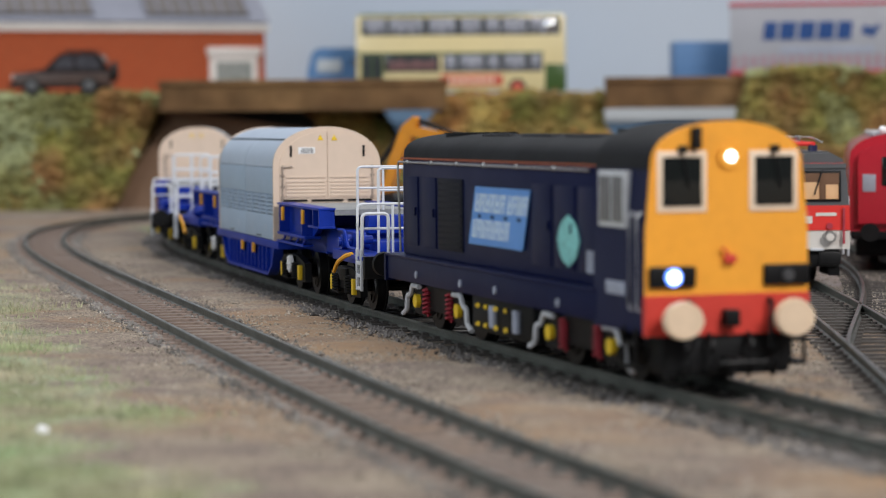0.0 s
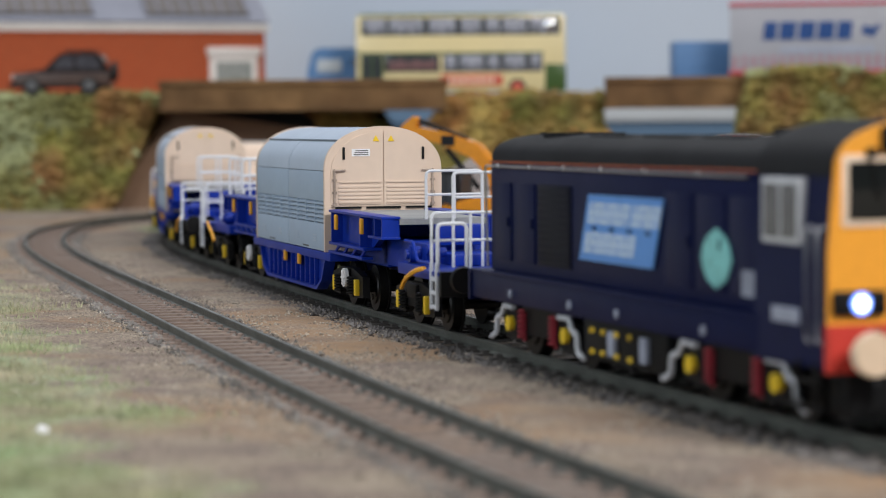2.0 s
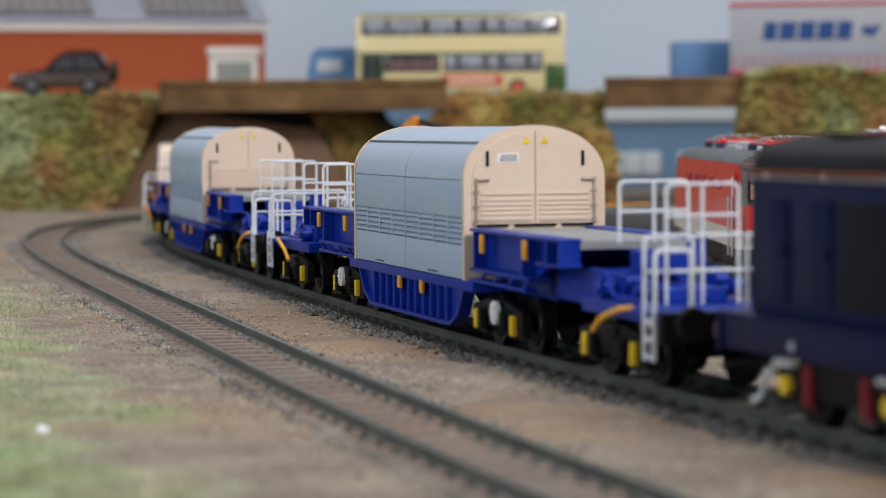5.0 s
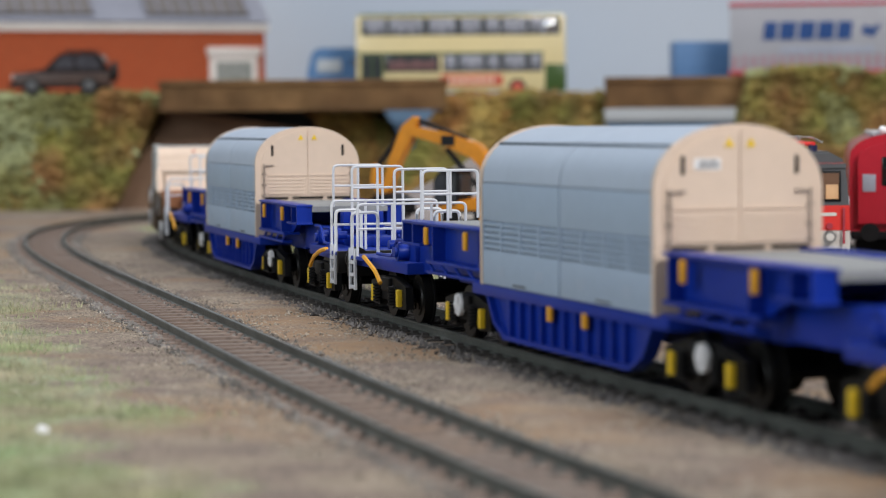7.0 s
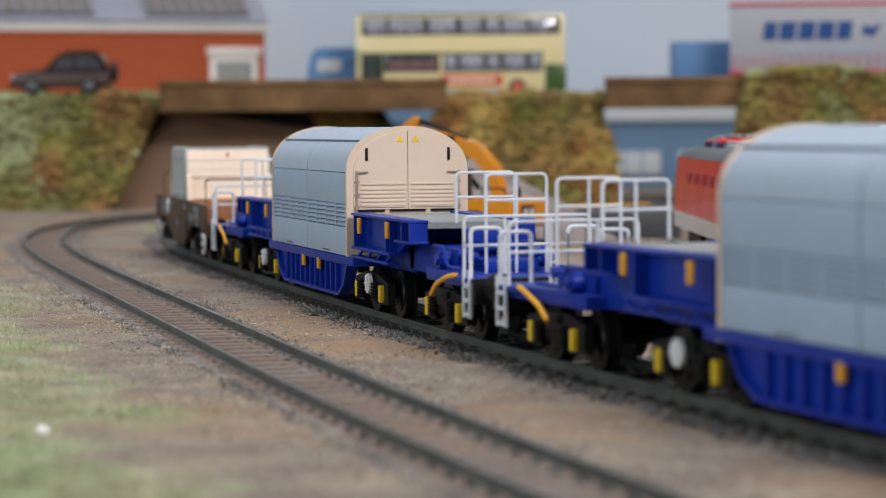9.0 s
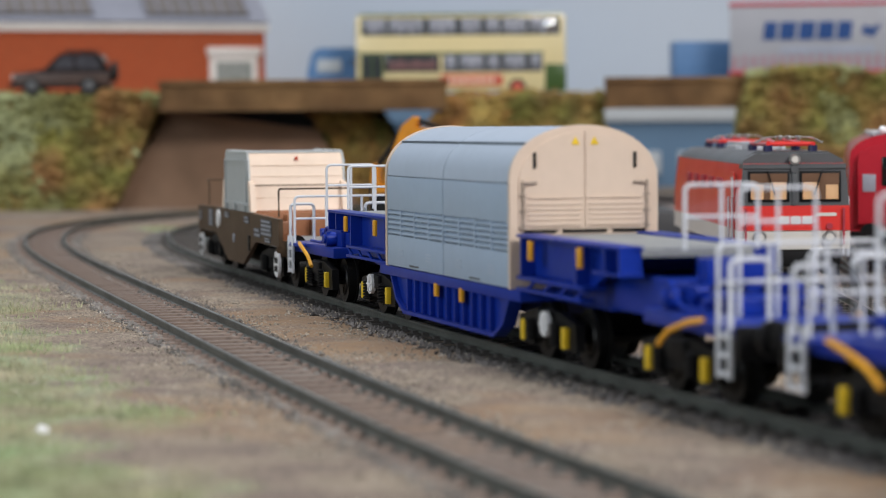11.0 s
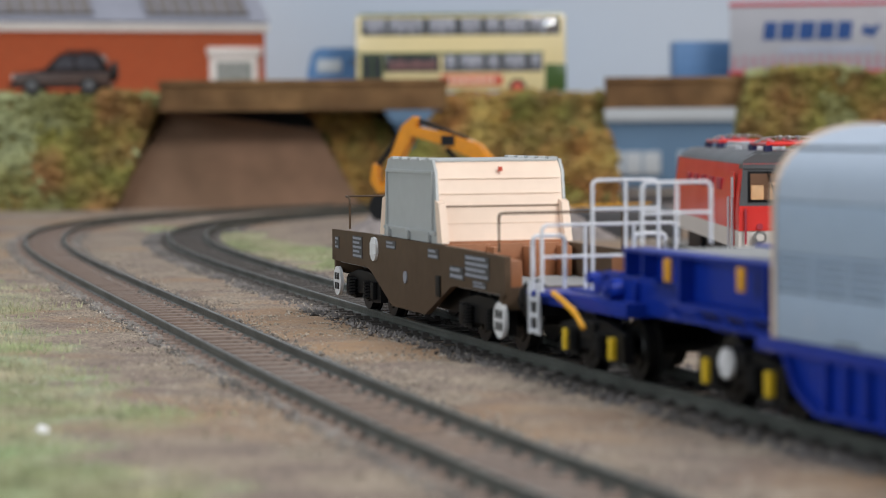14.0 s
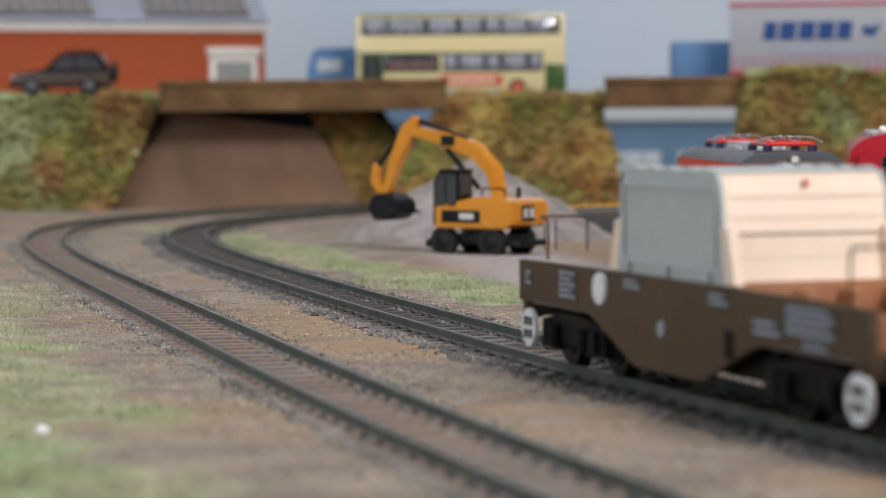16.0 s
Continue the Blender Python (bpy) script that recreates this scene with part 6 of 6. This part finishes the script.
    cyl(bm, (-1.4, 0, 37.2), (0, 0, 37.2), 1.2, 14)
    box(bm, -1.0, 0, -0.8, 0.8, 25.4, 37.0, 0.2)
    part("centre_pillar", bm, LOCO_GREY, t)
    bm = bm_()
    for k in (-1, 1):
        box(bm, 2, 20, *sorted((k * 11, k * 14.5)), 2.5, 11.4, 0.5)
        box(bm, 22, 62, *sorted((k * 12, k * 14.6)), 4, 11.4, 0.5)
        box(bm, 122, 162, *sorted((k * 12, k * 14.6)), 4, 11.4, 0.5)
    box(bm, 0.5, 4, -14, 14, 5.5, 11.4, 0.6)
    box(bm, 60, 120, -13, 13, 3, 11.4, 0.8)
    part("underframe", bm, FRAME_BLACK, t, "dark underframe and bogies")
    for x in (22, 50, 130, 160):
        wheelset(t, x, 7.0, WHEEL)
    for k in (-1, 1):
        bm = bm_()
        cyl(bm, (-6, k * 10, 8.9), (0.5, k * 10, 8.9), 1.4, 12)
        box(bm, -7, -5.8, k * 10 - 3.4, k * 10 + 3.4, 6.6, 10.6, 0.5)
        part("buffer", bm, FRAME_BLACK, t, "dark square buffer")
        bm = bm_()
        box(bm, -1.5, 1.5, *sorted((k * 5, k * 9)), 10.8, 11.6, 0.2)
        part("step", bm, SILVER, t)
    # roof gear
    for x0, s in ((8, 1), (126, -1)):
        for x in (0, 34):
            for y in (-7, 7):
                part("insulator", cyl(bm_(), (x0 + x, y, 42.6), (x0 + x, y, 44.8), 1.5, 12), INSULATOR, t, "dark blue insulator")
        bm = bm_()
        for y in (-7, 7):
            tube(bm, [(x0 - 1, y, 45.2), (x0 + 36, y, 45.2)], 0.8)
            tube(bm, [(x0 + 3, y * 0.6, 45.6), (x0 + 34, y * 0.3, 46.6)], 0.6)
        for x in (0, 12, 24, 35):
            tube(bm, [(x0 + x, -7, 45.2), (x0 + x, 7, 45.2)], 0.8)
        part("pantograph", bm, LOCO_RED, t, "folded red pantograph")
        bm = bm_()
        for x in (2, 5.5):
            tube(bm, fillet([(x0 + x, -10.5, 45.6), (x0 + x, -7, 47.4), (x0 + x, 7, 47.4), (x0 + x, 10.5, 45.6)], 1.5), 0.28)
        for y in (-3, 0, 3):
            box(bm, x0 + 1, x0 + 6.5, y - 0.6, y + 0.6, 46.6, 47.9, 0.2)
        part("pan_head", bm, STEEL, t, "bright contact strip")
    bm = bm_()
    for y in (-5, 0, 5):
        tube(bm, [(50, y, 45), (120, y, 45)], 0.5)
    box(bm, 56, 76, -6, 6, 42.5, 44.6, 0.4)
    box(bm, 84, 108, -7, 7, 42.5, 44.2, 0.4)
    part("roof_bars", bm, SILVER, t)


def red_loco():
    m = Matrix.Translation((0.1575, 0.83, 0)) @ Matrix.Rotation(radians(81.0), 4, "Z")
    t = thing("red_locomotive", "deep red modern locomotive with rounded roof", "locomotive", "parked locomotives", m)
    sec = [(-17.0, 12.0), (17.0, 12.0), (17.0, 36.5)] + [(17.0 * math.cos(math.pi * q / 14), 36.5 + 9.6 * math.sin(math.pi * q / 14) ** 0.75) for q in range(1, 14)] + [(-17.0, 36.5)]
    bm = bm_()
    prism(bm, sec, 0, 190)
    bmesh.ops.bevel(bm, geom=[e for e in bm.edges if abs(e.verts[0].co.x) < 0.01 and abs(e.verts[1].co.x) < 0.01], offset=3.0, segments=4, affect="EDGES")
    part("body", bm, DEEP_RED, t, "deep red body")
    bm = bm_()
    box(bm, 8, 180, -9, 9, 45.0, 46.6, 0.6)
    part("roof_panel", bm, WARE_PALE, t, "pale grey roof strip")
    for y in (5.5, 2.5):
        bm = bm_()
        bmesh.ops.create_icosphere(bm, subdivisions=2, radius=1.5, matrix=Matrix.Translation((6, y, 47.3)))
        part("roof_lamp", bm, DISC_WHITE, t, "white roof lamp")
    bm = bm_()
    box(bm, 12, 20, 16.9, 17.3, 26, 34, 0.2)
    box(bm, -0.3, 0.2, 8, 12.5, 26, 32, 0.2)
    part("printed_patch", bm, LABEL_GREY, t, "pale printed patch")
    bm = bm_()
    box(bm, -0.4, 0.3, -12, 6, 28, 38, 0.5)
    part("windscreen", bm, DARK_GLASS, t, "dark windscreen")
    bm = bm_()
    box(bm, 1, 189, -16.5, 16.5, 9.5, 12.2, 0.4)
    for x0 in (14, 126):
        box(bm, x0, x0 + 48, -14.5, 14.5, 3, 9.5, 0.6)
    part("underframe", bm, FRAME_BLACK, t, "black underframe")
    for x in (24, 52, 136, 164):
        wheelset(t, x, 7.0, WHEEL)
    for k in (-1, 1):
        bm = bm_()
        cyl(bm, (-6, k * 10, 12.2), (0.5, k * 10, 12.2), 1.4, 12)
        cyl(bm, (-7, k * 10, 12.2), (-6, k * 10, 12.2), 3.2, 18)
        part("buffer", bm, FRAME_BLACK, t, "black round buffer")


def pebble():
    bm = bm_()
    bmesh.ops.create_icosphere(bm, subdivisions=2, radius=1.5, matrix=Matrix.Translation((-69, 411, -2.2)))
    for v in bm.verts:
        v.co += Vector((noise.noise(v.co), noise.noise(v.co + Vector((9, 0, 0))), 0)) * 0.4
    tagged(part("white_pebble", bm, DISC_WHITE), "small white pebble lying in the grass", "pebble")


banks()
bridge(-179, 3, "long brown timber beam bridge over the tracks")
bridge(104, 193, "short brown timber beam bridge")
wing_wall()
brick_building()
warehouse()
bus()
car()
van()
box_body()
lorry()
electric()
red_loco()
digger()
heap()
pebble()
setting()


motions()
